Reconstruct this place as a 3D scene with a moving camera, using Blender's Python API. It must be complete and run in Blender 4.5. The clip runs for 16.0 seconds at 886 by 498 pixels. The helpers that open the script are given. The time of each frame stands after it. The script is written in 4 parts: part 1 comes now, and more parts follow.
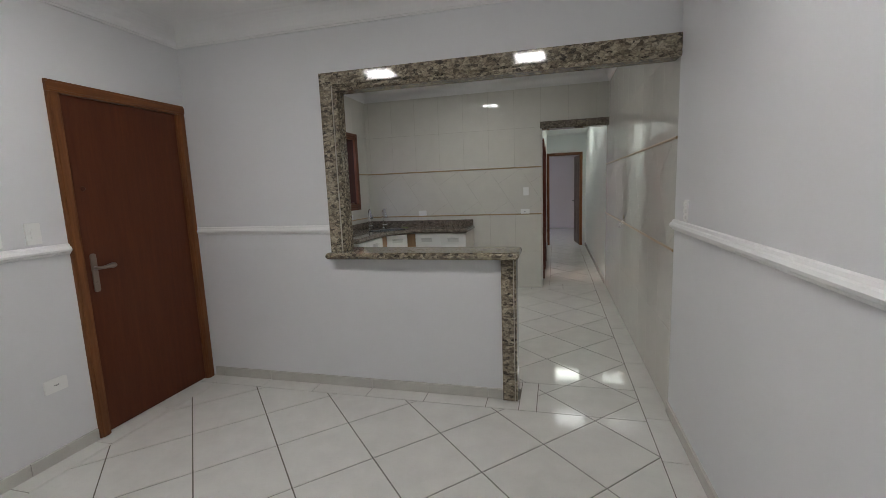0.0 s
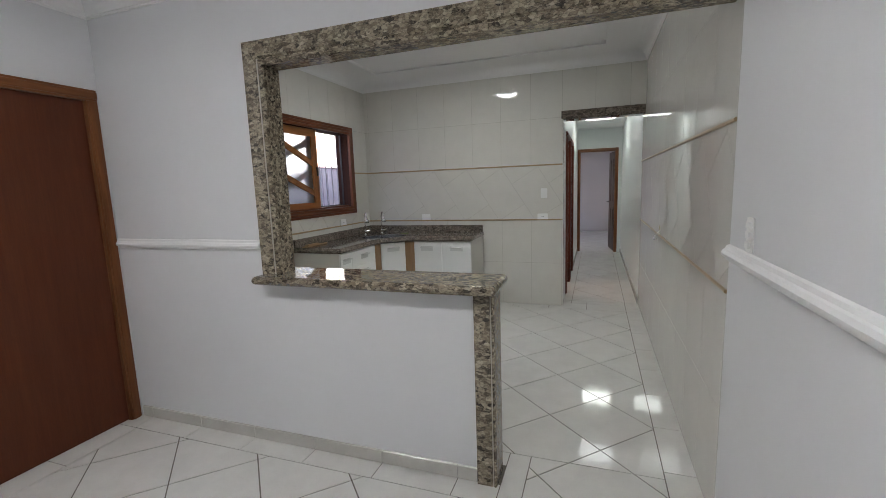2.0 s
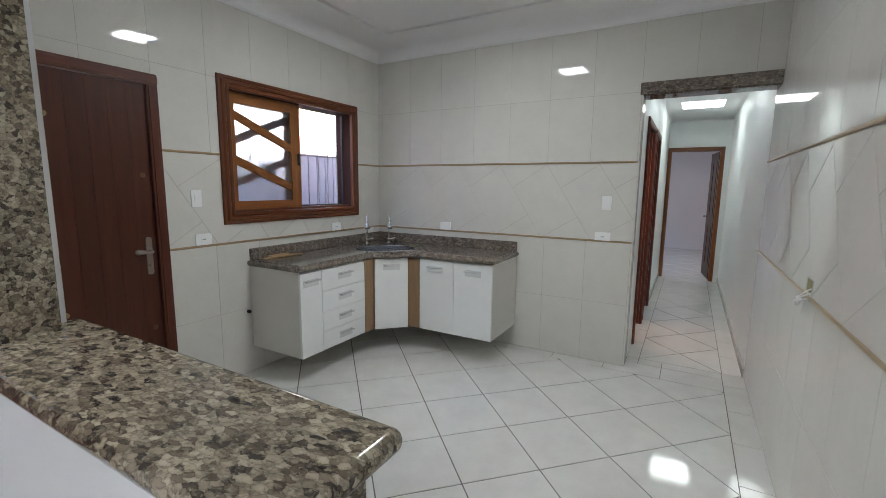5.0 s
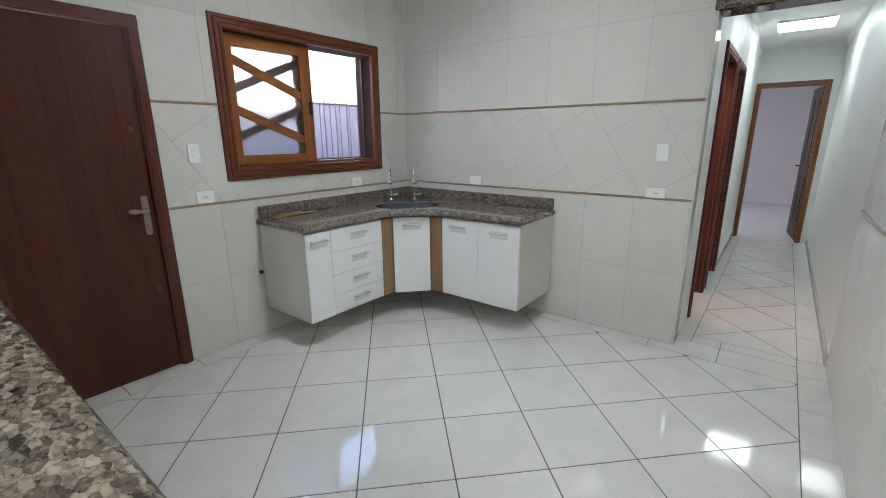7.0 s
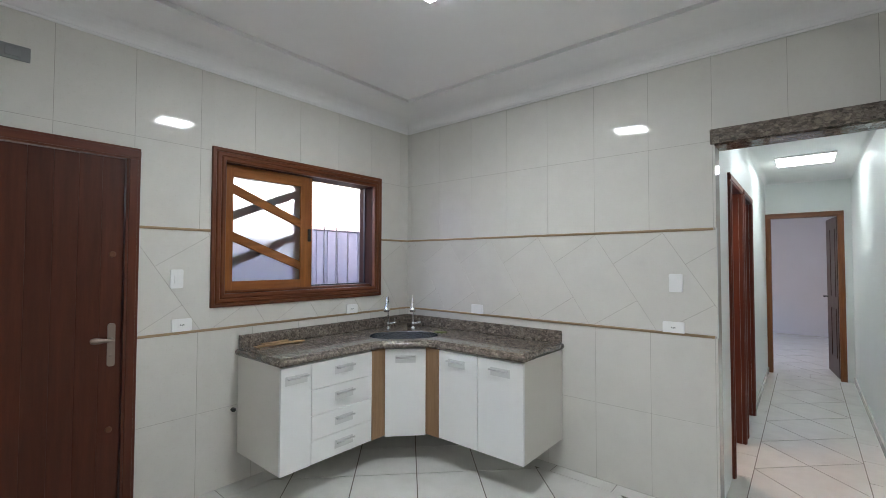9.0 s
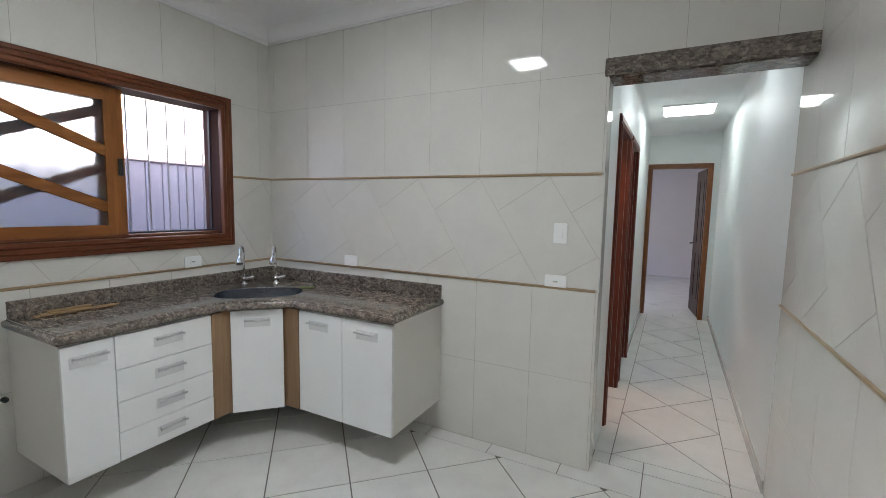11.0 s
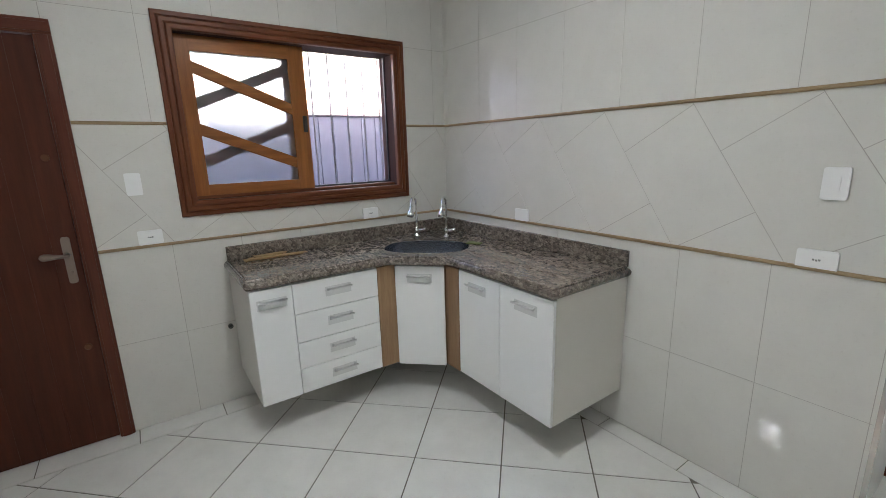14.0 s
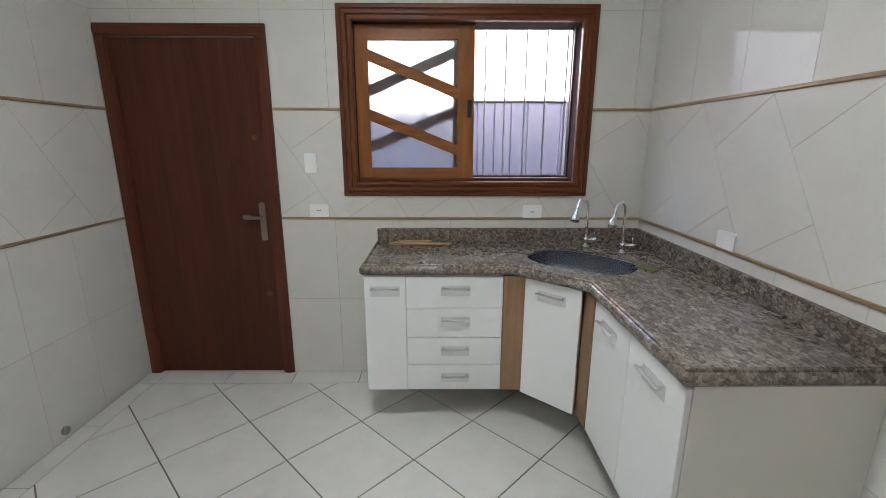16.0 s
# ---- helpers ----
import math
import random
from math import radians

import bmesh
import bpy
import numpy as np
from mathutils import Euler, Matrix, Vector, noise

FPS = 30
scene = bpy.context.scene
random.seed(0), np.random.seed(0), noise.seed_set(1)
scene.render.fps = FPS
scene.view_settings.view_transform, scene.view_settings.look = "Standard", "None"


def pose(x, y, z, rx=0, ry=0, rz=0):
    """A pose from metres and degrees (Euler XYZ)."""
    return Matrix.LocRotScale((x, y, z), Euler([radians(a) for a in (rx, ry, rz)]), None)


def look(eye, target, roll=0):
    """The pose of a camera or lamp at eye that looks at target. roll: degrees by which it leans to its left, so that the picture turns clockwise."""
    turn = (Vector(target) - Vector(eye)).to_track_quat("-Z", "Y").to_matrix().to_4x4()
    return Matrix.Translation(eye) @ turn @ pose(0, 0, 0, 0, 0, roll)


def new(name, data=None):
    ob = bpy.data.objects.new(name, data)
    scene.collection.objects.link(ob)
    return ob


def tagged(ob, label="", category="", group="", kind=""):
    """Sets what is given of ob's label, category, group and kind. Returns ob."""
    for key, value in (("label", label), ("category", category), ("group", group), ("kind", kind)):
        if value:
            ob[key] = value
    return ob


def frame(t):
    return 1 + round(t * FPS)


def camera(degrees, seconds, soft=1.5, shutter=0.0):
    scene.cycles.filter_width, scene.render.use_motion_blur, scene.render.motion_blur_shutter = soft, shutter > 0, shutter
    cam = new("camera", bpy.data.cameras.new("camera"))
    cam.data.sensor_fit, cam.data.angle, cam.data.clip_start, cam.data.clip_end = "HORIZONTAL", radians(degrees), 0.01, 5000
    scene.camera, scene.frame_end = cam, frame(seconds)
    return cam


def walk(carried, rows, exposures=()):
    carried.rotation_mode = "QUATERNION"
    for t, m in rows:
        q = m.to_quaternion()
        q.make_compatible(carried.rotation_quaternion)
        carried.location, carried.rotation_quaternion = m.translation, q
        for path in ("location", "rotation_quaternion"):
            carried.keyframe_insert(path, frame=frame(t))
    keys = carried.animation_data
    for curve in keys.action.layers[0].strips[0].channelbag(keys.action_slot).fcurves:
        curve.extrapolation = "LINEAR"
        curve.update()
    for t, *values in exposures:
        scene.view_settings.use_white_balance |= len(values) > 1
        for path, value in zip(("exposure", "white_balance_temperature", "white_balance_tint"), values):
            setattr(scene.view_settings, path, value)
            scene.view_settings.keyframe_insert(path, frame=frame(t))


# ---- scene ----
cam = camera(91.5, 16.0, 0.75)
PATH = [
    (0, (0.335, 1.805, 1.463), (-0.166, 3.721, 1.183), -2.2),
    (0.5, (0.451, 2.002, 1.474), (-0.097, 3.906, 1.204), -2.7),
    (1, (0.56, 2.208, 1.468), (-0.03, 4.1, 1.198), -2.1),
    (1.5, (0.561, 2.449, 1.474), (-0.087, 4.321, 1.196), -2.1),
    (2, (0.531, 2.692, 1.488), (-0.133, 4.557, 1.203), -2.0),
    (2.5, (0.569, 2.963, 1.478), (-0.097, 4.827, 1.194), -0.9),
    (3, (0.559, 3.22, 1.462), (-0.137, 5.072, 1.17), 1.3),
    (3.5, (0.501, 3.476, 1.488), (-0.276, 5.295, 1.194), 0.5),
    (4, (0.501, 3.722, 1.492), (-0.33, 5.519, 1.205), -0.5),
    (4.2, (0.524, 3.822, 1.489), (-0.332, 5.608, 1.208), -0.2),
    (6.3, (0.576, 4.618, 1.499), (-0.584, 6.222, 1.21), -0.3),
    (6.5, (0.595, 4.64, 1.469), (-0.581, 6.232, 1.185), -0.4),
    (7, (0.606, 4.696, 1.487), (-0.58, 6.225, 0.982), -0.4),
    (7.5, (0.567, 4.739, 1.554), (-0.613, 6.264, 1.023), -0.5),
    (7.7, (0.6, 4.76, 1.522), (-0.623, 6.316, 1.235), -0.7),
    (7.8, (0.592, 4.759, 1.525), (-0.631, 6.331, 1.348), -0.7),
    (8, (0.599, 4.763, 1.534), (-0.634, 6.337, 1.548), -0.6),
    (8.2, (0.608, 4.782, 1.524), (-0.624, 6.353, 1.644), -0.6),
    (10.3, (0.471, 5.396, 1.496), (-0.886, 6.859, 1.357), 1.0),
    (10.5, (0.466, 5.44, 1.51), (-0.817, 6.964, 1.343), 1.1),
    (11, (0.507, 5.507, 1.511), (-0.423, 7.267, 1.315), 1.1),
    (11.5, (0.55, 5.559, 1.507), (0.001, 7.47, 1.289), 1.5),
    (12, (0.565, 5.597, 1.497), (0.027, 7.51, 1.264), 0.8),
    (12.5, (0.545, 5.638, 1.49), (-0.206, 7.474, 1.235), 0.2),
    (13, (0.508, 5.667, 1.476), (-0.618, 7.291, 1.168), 0.4),
    (13.5, (0.443, 5.806, 1.505), (-0.98, 7.154, 1.108), -0.5),
    (14, (0.402, 5.98, 1.528), (-1.195, 7.096, 1.078), -1.6),
    (14.5, (0.433, 6.195, 1.503), (-1.327, 7.036, 1.061), -0.2),
    (15, (0.431, 6.436, 1.47), (-1.429, 7.019, 1.022), 0.3),
    (15.5, (0.327, 6.579, 1.496), (-1.581, 6.962, 1.034), 1.6),
    (16, (0.246, 6.744, 1.508), (-1.697, 6.763, 1.033), 0.1),
]
EXPOSURE = [(0.0, 3.42, 6900, 10),
            (1.5, 3.64, 6800, 10),
            (2.5, 3.88, 6550, 10),
            (3.5, 4.04, 6500, 10),
            (4.2, 4.05, 6450, 10),
            (6.5, 4.26, 6300, 10),
            (8.0, 4.4, 6250, 10),
            (10.5, 4.32, 6400, 10),
            (11.5, 4.12, 6350, 10),
            (13.5, 4.15, 6450, 10),
            (14.5, 4.26, 6450, 10),
            (16.0, 4.3, 6500, 10)]
walk(cam, [(t, look(eye, target, roll)) for t, eye, target, roll in PATH], EXPOSURE)


# ---- world and light ----
def setup_world():
    w = bpy.data.worlds.new("sky")
    scene.world = w
    w.use_nodes = True
    nt = w.node_tree
    bg = nt.nodes["Background"]
    sky = nt.nodes.new("ShaderNodeTexSky")
    sky.sky_type, sky.sun_disc = "NISHITA", False
    sky.sun_elevation, sky.sun_rotation = radians(44), radians(76)
    sky.dust_density = 4.0
    nt.links.new(sky.outputs[0], bg.inputs[0])
    bg.inputs[1].default_value = SKY


SKY, SUN = 0.15, 2.0
LED_KITCHEN, LED_LIVING, LED_HALL, ROOM_DAY = 6.1, 5.3, 0.77, 1.0
setup_world()
sun = new("sun", bpy.data.lights.new("sun", "SUN"))
sun.data.energy, sun.data.angle, sun.data.color = SUN, radians(0.5), (1, 0.95, 0.88)
sun.matrix_world = look((12, 3, 12), (0, 0, 0))


# ---- materials ----
def principled(name, color=(0.8, 0.8, 0.8), rough=0.5, metal=0.0, coat=0.0):
    m = bpy.data.materials.new(name)
    m.use_nodes = True
    b = m.node_tree.nodes["Principled BSDF"]
    b.inputs["Base Color"].default_value = (*color, 1)
    b.inputs["Roughness"].default_value = rough
    b.inputs["Metallic"].default_value = metal
    b.inputs["Coat Weight"].default_value = coat
    b.inputs["Coat Roughness"].default_value = 0.06
    return m, m.node_tree, b


def nd(nt, kind, **kw):
    n = nt.nodes.new(kind)
    for k, v in kw.items():
        n.inputs[k.replace("_", " ")].default_value = v
    return n


def world_coords(nt, scale=(1, 1, 1)):
    g = nt.nodes.new("ShaderNodeNewGeometry")
    mp = nt.nodes.new("ShaderNodeMapping")
    mp.inputs["Scale"].default_value = scale
    nt.links.new(g.outputs["Position"], mp.inputs[0])
    return mp.outputs[0]


def ramp(nt, fac, stops):
    r = nt.nodes.new("ShaderNodeValToRGB")
    while len(r.color_ramp.elements) < len(stops):
        r.color_ramp.elements.new(0.5)
    for e, (p, c) in zip(r.color_ramp.elements, stops):
        e.position, e.color = p, (*c, 1)
    nt.links.new(fac, r.inputs[0])
    return r.outputs[0]


def noise_tex(nt, vec, scale, detail=3, rough=0.55):
    n = nd(nt, "ShaderNodeTexNoise", Scale=scale, Detail=detail, Roughness=rough)
    nt.links.new(vec, n.inputs["Vector"])
    return n.outputs["Fac"]


def mix(nt, fac, a, b, mode="MIX"):
    m = nt.nodes.new("ShaderNodeMix")
    m.data_type, m.blend_type = "RGBA", mode
    for sock, v in ((m.inputs[0], fac), (m.inputs[6], a), (m.inputs[7], b)):
        if isinstance(v, (int, float)):
            sock.default_value = v
        elif isinstance(v, tuple):
            sock.default_value = (*v, 1)
        else:
            nt.links.new(v, sock)
    return m.outputs[2]


def bump(nt, b, height, strength, distance=0.01):
    n = nd(nt, "ShaderNodeBump", Strength=strength, Distance=distance)
    nt.links.new(height, n.inputs["Height"])
    nt.links.new(n.outputs[0], b.inputs["Normal"])


def rough_from(nt, b, fac, lo, hi):
    mr = nd(nt, "ShaderNodeMapRange", To_Min=lo, To_Max=hi)
    nt.links.new(fac, mr.inputs[0])
    nt.links.new(mr.outputs[0], b.inputs["Roughness"])


def paint(name, color, rough=0.55, grain=0.06):
    m, nt, b = principled(name, color, rough)
    w = world_coords(nt)
    big = noise_tex(nt, w, 1.3, 4)
    fine = noise_tex(nt, w, 160, 3)
    c = ramp(nt, big, [(0.3, tuple(v * 0.955 for v in color)), (0.7, color)])
    nt.links.new(c, b.inputs["Base Color"])
    rough_from(nt, b, big, rough - 0.06, rough + 0.08)
    bump(nt, b, fine, grain, 0.004)
    return m


def glazed(name, lo, hi, rough, wave, ior=1.52):
    """Glazed ceramic: cloudy colour, small change from piece to piece, a faintly uneven glaze."""
    m, nt, b = principled(name, hi, rough)
    w = world_coords(nt)
    cloud = noise_tex(nt, w, 5.5, 5, 0.6)
    c = ramp(nt, cloud, [(0.32, lo), (0.68, hi)])
    info = nt.nodes.new("ShaderNodeObjectInfo")
    tone = ramp(nt, info.outputs["Random"], [(0, (0.975, 0.975, 0.97)), (1, (1, 1, 1))])
    c = mix(nt, 1.0, c, tone, "MULTIPLY")
    spots = noise_tex(nt, w, 70, 2)
    c = mix(nt, 0.5, c, ramp(nt, spots, [(0.25, (0.9, 0.89, 0.87)), (0.4, (1, 1, 1))]), "MULTIPLY")
    nt.links.new(c, b.inputs["Base Color"])
    smear = noise_tex(nt, w, 9, 4)
    rough_from(nt, b, smear, rough * 0.6, rough * 1.6)
    bump(nt, b, noise_tex(nt, w, 7, 2), wave, 0.01)
    b.inputs["IOR"].default_value = ior
    return m


def granite(name, light, mid, size=46.0, fine_mix=0.3, gloss=(0.03, 0.1), calm=0.0):
    """Polished granite: pale crystals of several sizes, brown ground, near-black gaps."""
    m, nt, b = principled(name, mid, 0.12)
    w = world_coords(nt)
    turned = nt.nodes.new("ShaderNodeMapping")
    turned.inputs["Rotation"].default_value = (0.5, 0.7, 0.6)
    turned.inputs["Scale"].default_value = (0.62, 1.15, 1.15)
    nt.links.new(w, turned.inputs[0])
    warp = nd(nt, "ShaderNodeTexNoise", Scale=60.0, Detail=4.0, Roughness=0.6)
    nt.links.new(w, warp.inputs["Vector"])
    ww = mix(nt, 0.016, turned.outputs[0], warp.outputs["Color"], "ADD")
    v1 = nd(nt, "ShaderNodeTexVoronoi", Scale=size)
    v2 = nd(nt, "ShaderNodeTexVoronoi", Scale=size * 2.4)
    v3 = nd(nt, "ShaderNodeTexVoronoi", Scale=size)
    v3.feature = "DISTANCE_TO_EDGE"
    for v in (v1, v2, v3):
        nt.links.new(ww, v.inputs["Vector"])
    sep = nt.nodes.new("ShaderNodeSeparateColor")
    nt.links.new(v1.outputs["Color"], sep.inputs[0])
    dark = (0.034, 0.03, 0.026)
    brown = tuple(0.5 * c for c in mid)
    c = ramp(nt, sep.outputs[0], [(0.0, dark), (0.2, brown), (0.42, mid), (0.66, tuple((p + q) / 2 for p, q in zip(mid, light))), (0.95, light)])
    sep2 = nt.nodes.new("ShaderNodeSeparateColor")
    nt.links.new(v2.outputs["Color"], sep2.inputs[0])
    fine = ramp(nt, sep2.outputs[1], [(0.0, dark), (0.35, brown), (1.0, light)])
    pick = ramp(nt, noise_tex(nt, w, 60, 3), [(0.42, (0.0, 0.0, 0.0)), (0.6, (1, 1, 1))])
    share = nd(nt, "ShaderNodeMath")
    share.operation = "MULTIPLY"
    nt.links.new(pick, share.inputs[0])
    share.inputs[1].default_value = fine_mix * 2
    c = mix(nt, share.outputs[0], c, fine)
    c = mix(nt, 0.4, c, ramp(nt, v3.outputs["Distance"], [(0.0, (0.1, 0.09, 0.08)), (0.06, (0.7, 0.69, 0.67)), (0.18, (1.1, 1.09, 1.06))]), "MULTIPLY")
    patch = noise_tex(nt, w, 16, 4)
    c = mix(nt, 0.7, c, ramp(nt, patch, [(0.34, (0.74, 0.72, 0.7)), (0.6, (1.1, 1.09, 1.06))]), "MULTIPLY")
    c = mix(nt, calm, c, tuple(0.78 * v for v in mid))
    nt.links.new(c, b.inputs["Base Color"])
    rough_from(nt, b, noise_tex(nt, w, 30, 3), *gloss)
    return m


def wood(name, dark, light, along, rough=0.42, coat=0.1, scale=1.0):
    """Varnished wood; along: the scale triple that stretches the grain."""
    m, nt, b = principled(name, light, rough, 0, coat)
    w = world_coords(nt, along)
    b.inputs["Specular IOR Level"].default_value = 0.3
    g = noise_tex(nt, w, 3.2 * scale, 6, 0.62)
    fine = noise_tex(nt, w, 16 * scale, 4, 0.7)
    c = ramp(nt, g, [(0.3, dark), (0.52, tuple((a + c) / 2 for a, c in zip(dark, light))), (0.72, light)])
    c = mix(nt, 0.45, c, ramp(nt, fine, [(0.35, (0.8, 0.76, 0.74)), (0.6, (1, 1, 1))]), "MULTIPLY")
    info = nt.nodes.new("ShaderNodeObjectInfo")
    c = mix(nt, 1.0, c, ramp(nt, info.outputs["Random"], [(0, (0.88, 0.86, 0.85)), (1, (1.08, 1.08, 1.08))]), "MULTIPLY")
    nt.links.new(c, b.inputs["Base Color"])
    rough_from(nt, b, g, rough - 0.08, rough + 0.1)
    bump(nt, b, fine, 0.08, 0.002)
    return m


def emitter(name, color, strength):
    m = bpy.data.materials.new(name)
    m.use_nodes = True
    nt = m.node_tree
    e = nd(nt, "ShaderNodeEmission", Strength=strength)
    e.inputs["Color"].default_value = (*color, 1)
    nt.links.new(e.outputs[0], nt.nodes["Material Output"].inputs[0])
    return m


UP, ACROSS_Y, ACROSS_X = (9, 9, 0.7), (9, 0.7, 9), (0.7, 9, 9)
M_WALL = paint("white wall paint", (0.755, 0.76, 0.775), 0.5)
M_HALLWALL = paint("hall wall paint", (0.78, 0.81, 0.8), 0.48)
M_ROOM = paint("lilac grey wall paint", (0.62, 0.6, 0.63), 0.6)
M_CEIL = paint("ceiling paint", (0.87, 0.87, 0.87), 0.7)
M_TRIM = paint("white trim gloss", (0.88, 0.88, 0.88), 0.35, 0.03)
M_FLOOR = glazed("cream porcelain floor tile", (0.68, 0.67, 0.64), (0.75, 0.74, 0.705), 0.065, 0.012, 1.56)
M_TILE = glazed("pale glazed wall tile", (0.665, 0.648, 0.605), (0.7, 0.683, 0.638), 0.024, 0.02, 1.34)
M_GROUT = paint("grey grout", (0.15, 0.135, 0.115), 0.9)
M_GROUTW = paint("pale wall grout", (0.43, 0.405, 0.36), 0.55)
M_JOINT = paint("pale stone joint", (0.5, 0.46, 0.39), 0.6)
M_SKIRT = glazed("cream skirting tile", (0.55, 0.535, 0.5), (0.62, 0.605, 0.565), 0.14, 0.02)
M_LEAF = wood("dark brown door varnish", (0.03, 0.009, 0.005), (0.05, 0.015, 0.008), (9, 9, 0.7), 0.4, 0.0)
M_BED = paint("raw plaster", (0.6, 0.58, 0.55), 0.9)
M_LISTEL, _nt, _b = principled("bronze listel", (0.4, 0.29, 0.165), 0.32, 0.5)
M_GRANITE = granite("polished brown granite", (0.48, 0.425, 0.325), (0.25, 0.207, 0.152), 62.0, 0.3)
M_GRANITE_TOP = granite("polished brown granite worktop", (0.38, 0.33, 0.28), (0.205, 0.17, 0.142), 56.0, 0.4, (0.05, 0.12), 0.28)
M_DOOR = wood("mahogany door varnish", (0.064, 0.0165, 0.0075), (0.098, 0.0265, 0.012), UP, 0.45, 0.0)
M_HALLDOOR = wood("red-brown hall door varnish", (0.12, 0.03, 0.017), (0.19, 0.05, 0.028), UP, 0.4, 0.0)
M_DOORLIV = wood("brown door varnish", (0.085, 0.021, 0.007), (0.115, 0.031, 0.011), UP, 0.45, 0.0)
M_FRAME = wood("casing wood upright", (0.13, 0.042, 0.013), (0.26, 0.098, 0.034), UP)
M_FRAMEY = wood("casing wood along y", (0.13, 0.042, 0.013), (0.26, 0.098, 0.034), ACROSS_Y)
M_CASE = wood("window casing wood upright", (0.1, 0.028, 0.011), (0.19, 0.06, 0.023), UP)
M_CASEY = wood("window casing wood along y", (0.1, 0.028, 0.011), (0.19, 0.06, 0.023), ACROSS_Y)
M_DOORCASE = wood("mahogany casing upright", (0.085, 0.021, 0.01), (0.135, 0.037, 0.017), UP)
M_DOORCASEY = wood("mahogany casing along y", (0.085, 0.021, 0.01), (0.135, 0.037, 0.017), ACROSS_Y)
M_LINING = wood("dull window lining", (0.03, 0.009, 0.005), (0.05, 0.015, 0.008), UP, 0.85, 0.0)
M_FRAMEX = wood("casing wood along x", (0.13, 0.05, 0.018), (0.25, 0.1, 0.04), ACROSS_X)
M_SASH = wood("honey window wood upright", (0.2, 0.07, 0.018), (0.34, 0.13, 0.036), UP, 0.32)
M_SASHY = wood("honey window wood along y", (0.2, 0.07, 0.018), (0.34, 0.13, 0.036), ACROSS_Y, 0.32)
M_WHITE = paint("white laminate", (0.86, 0.87, 0.86), 0.45, 0.01)
M_SIDE = paint("off-white laminate", (0.75, 0.735, 0.68), 0.48, 0.01)
M_BROWN = wood("brown laminate", (0.27, 0.165, 0.09), (0.36, 0.235, 0.135), UP, 0.5, 0.0)
M_CHROME, _nt, _b = principled("chrome", (0.82, 0.82, 0.82), 0.1, 1.0)
M_STEEL, _nt, _b = principled("brushed steel", (0.66, 0.66, 0.66), 0.3, 1.0)
M_BASIN, _nt, _b = principled("worn basin steel", (0.42, 0.44, 0.48), 0.22, 1.0)
M_NICKEL, _nt, _b = principled("satin nickel", (0.29, 0.24, 0.21), 0.32, 1.0)
M_BRONZE, _nt, _b = principled("brown bolt metal", (0.14, 0.06, 0.035), 0.4, 0.5)
M_PLASTIC, _nt, _b = principled("white plastic", (0.86, 0.86, 0.85), 0.35)
M_FILM, _nt, _b = principled("grey film", (0.7, 0.71, 0.7), 0.2)
M_BLACK, _nt, _b = principled("black plastic", (0.02, 0.02, 0.02), 0.4)
M_GREY, _nt, _b = principled("grey plastic", (0.24, 0.25, 0.25), 0.5)
M_CARD = paint("cardboard", (0.4, 0.25, 0.13), 0.8)
M_GREEN = paint("green scrub pad", (0.09, 0.11, 0.03), 0.9)
M_OLIVE = paint("olive plastic", (0.2, 0.17, 0.06), 0.6)
M_FENCE = paint("lilac grey sheet", (0.115, 0.115, 0.16), 0.6)
M_FACADE = paint("white facade", (0.6, 0.59, 0.575), 0.8)
M_CLAY = paint("clay tile", (0.29, 0.165, 0.145), 0.8)
M_COPING = paint("pale pink mortar", (0.42, 0.33, 0.34), 0.85)
M_GROUND = paint("concrete ground", (0.35, 0.34, 0.32), 0.9)
M_BAR = paint("pale grille paint", (0.25, 0.245, 0.27), 0.4)
M_LED = emitter("kitchen lamp diffuser", (0.92, 0.97, 1.0), LED_KITCHEN)
M_LEDL = emitter("living lamp diffuser", (0.95, 0.962, 1.0), LED_LIVING)
M_LEDS = emitter("side room lamp diffuser", (1.0, 0.73, 0.6), 3.8)
M_LEDH = emitter("hall lamp diffuser", (0.93, 1.0, 0.97), LED_HALL)
M_LEDN = emitter("dim hall lamp diffuser", (0.9, 0.97, 1.0), LED_HALL * 0.45)
M_GLASS, _nt, _b = principled("clear window glass", (0.97, 0.98, 0.98), 0.0)
_b.inputs["Transmission Weight"].default_value = 1.0
M_FROST, _nt, _b = principled("frosted window glass", (0.62, 0.66, 0.72), 0.32)
_b.inputs["Transmission Weight"].default_value = 1.0


# ---- mesh helpers ----
def mesh_of(name, bm, material, smooth=False):
    me = bpy.data.meshes.new(name)
    bmesh.ops.recalc_face_normals(bm, faces=bm.faces)
    bm.to_mesh(me)
    bm.free()
    for mt in (material if isinstance(material, (list, tuple)) else [material]):
        me.materials.append(mt)
    if smooth:
        for p in me.polygons:
            p.use_smooth = True
    return me


def part(name, bm, material, parent=None, label="", smooth=False):
    ob = new(name, mesh_of(name, bm, material, smooth))
    if parent is not None:
        ob.parent = parent
    return tagged(ob, label)


def thing(name, label, category, group="", kind="", at=(0, 0, 0)):
    ob = new(name)
    ob.empty_display_size = 0.05
    return tagged(ob, label, category, group, kind)


def structure(name, bm, material, label="", category="", smooth=False):
    return tagged(part(name, bm, material, None, "", smooth), label, category, "", "structure")


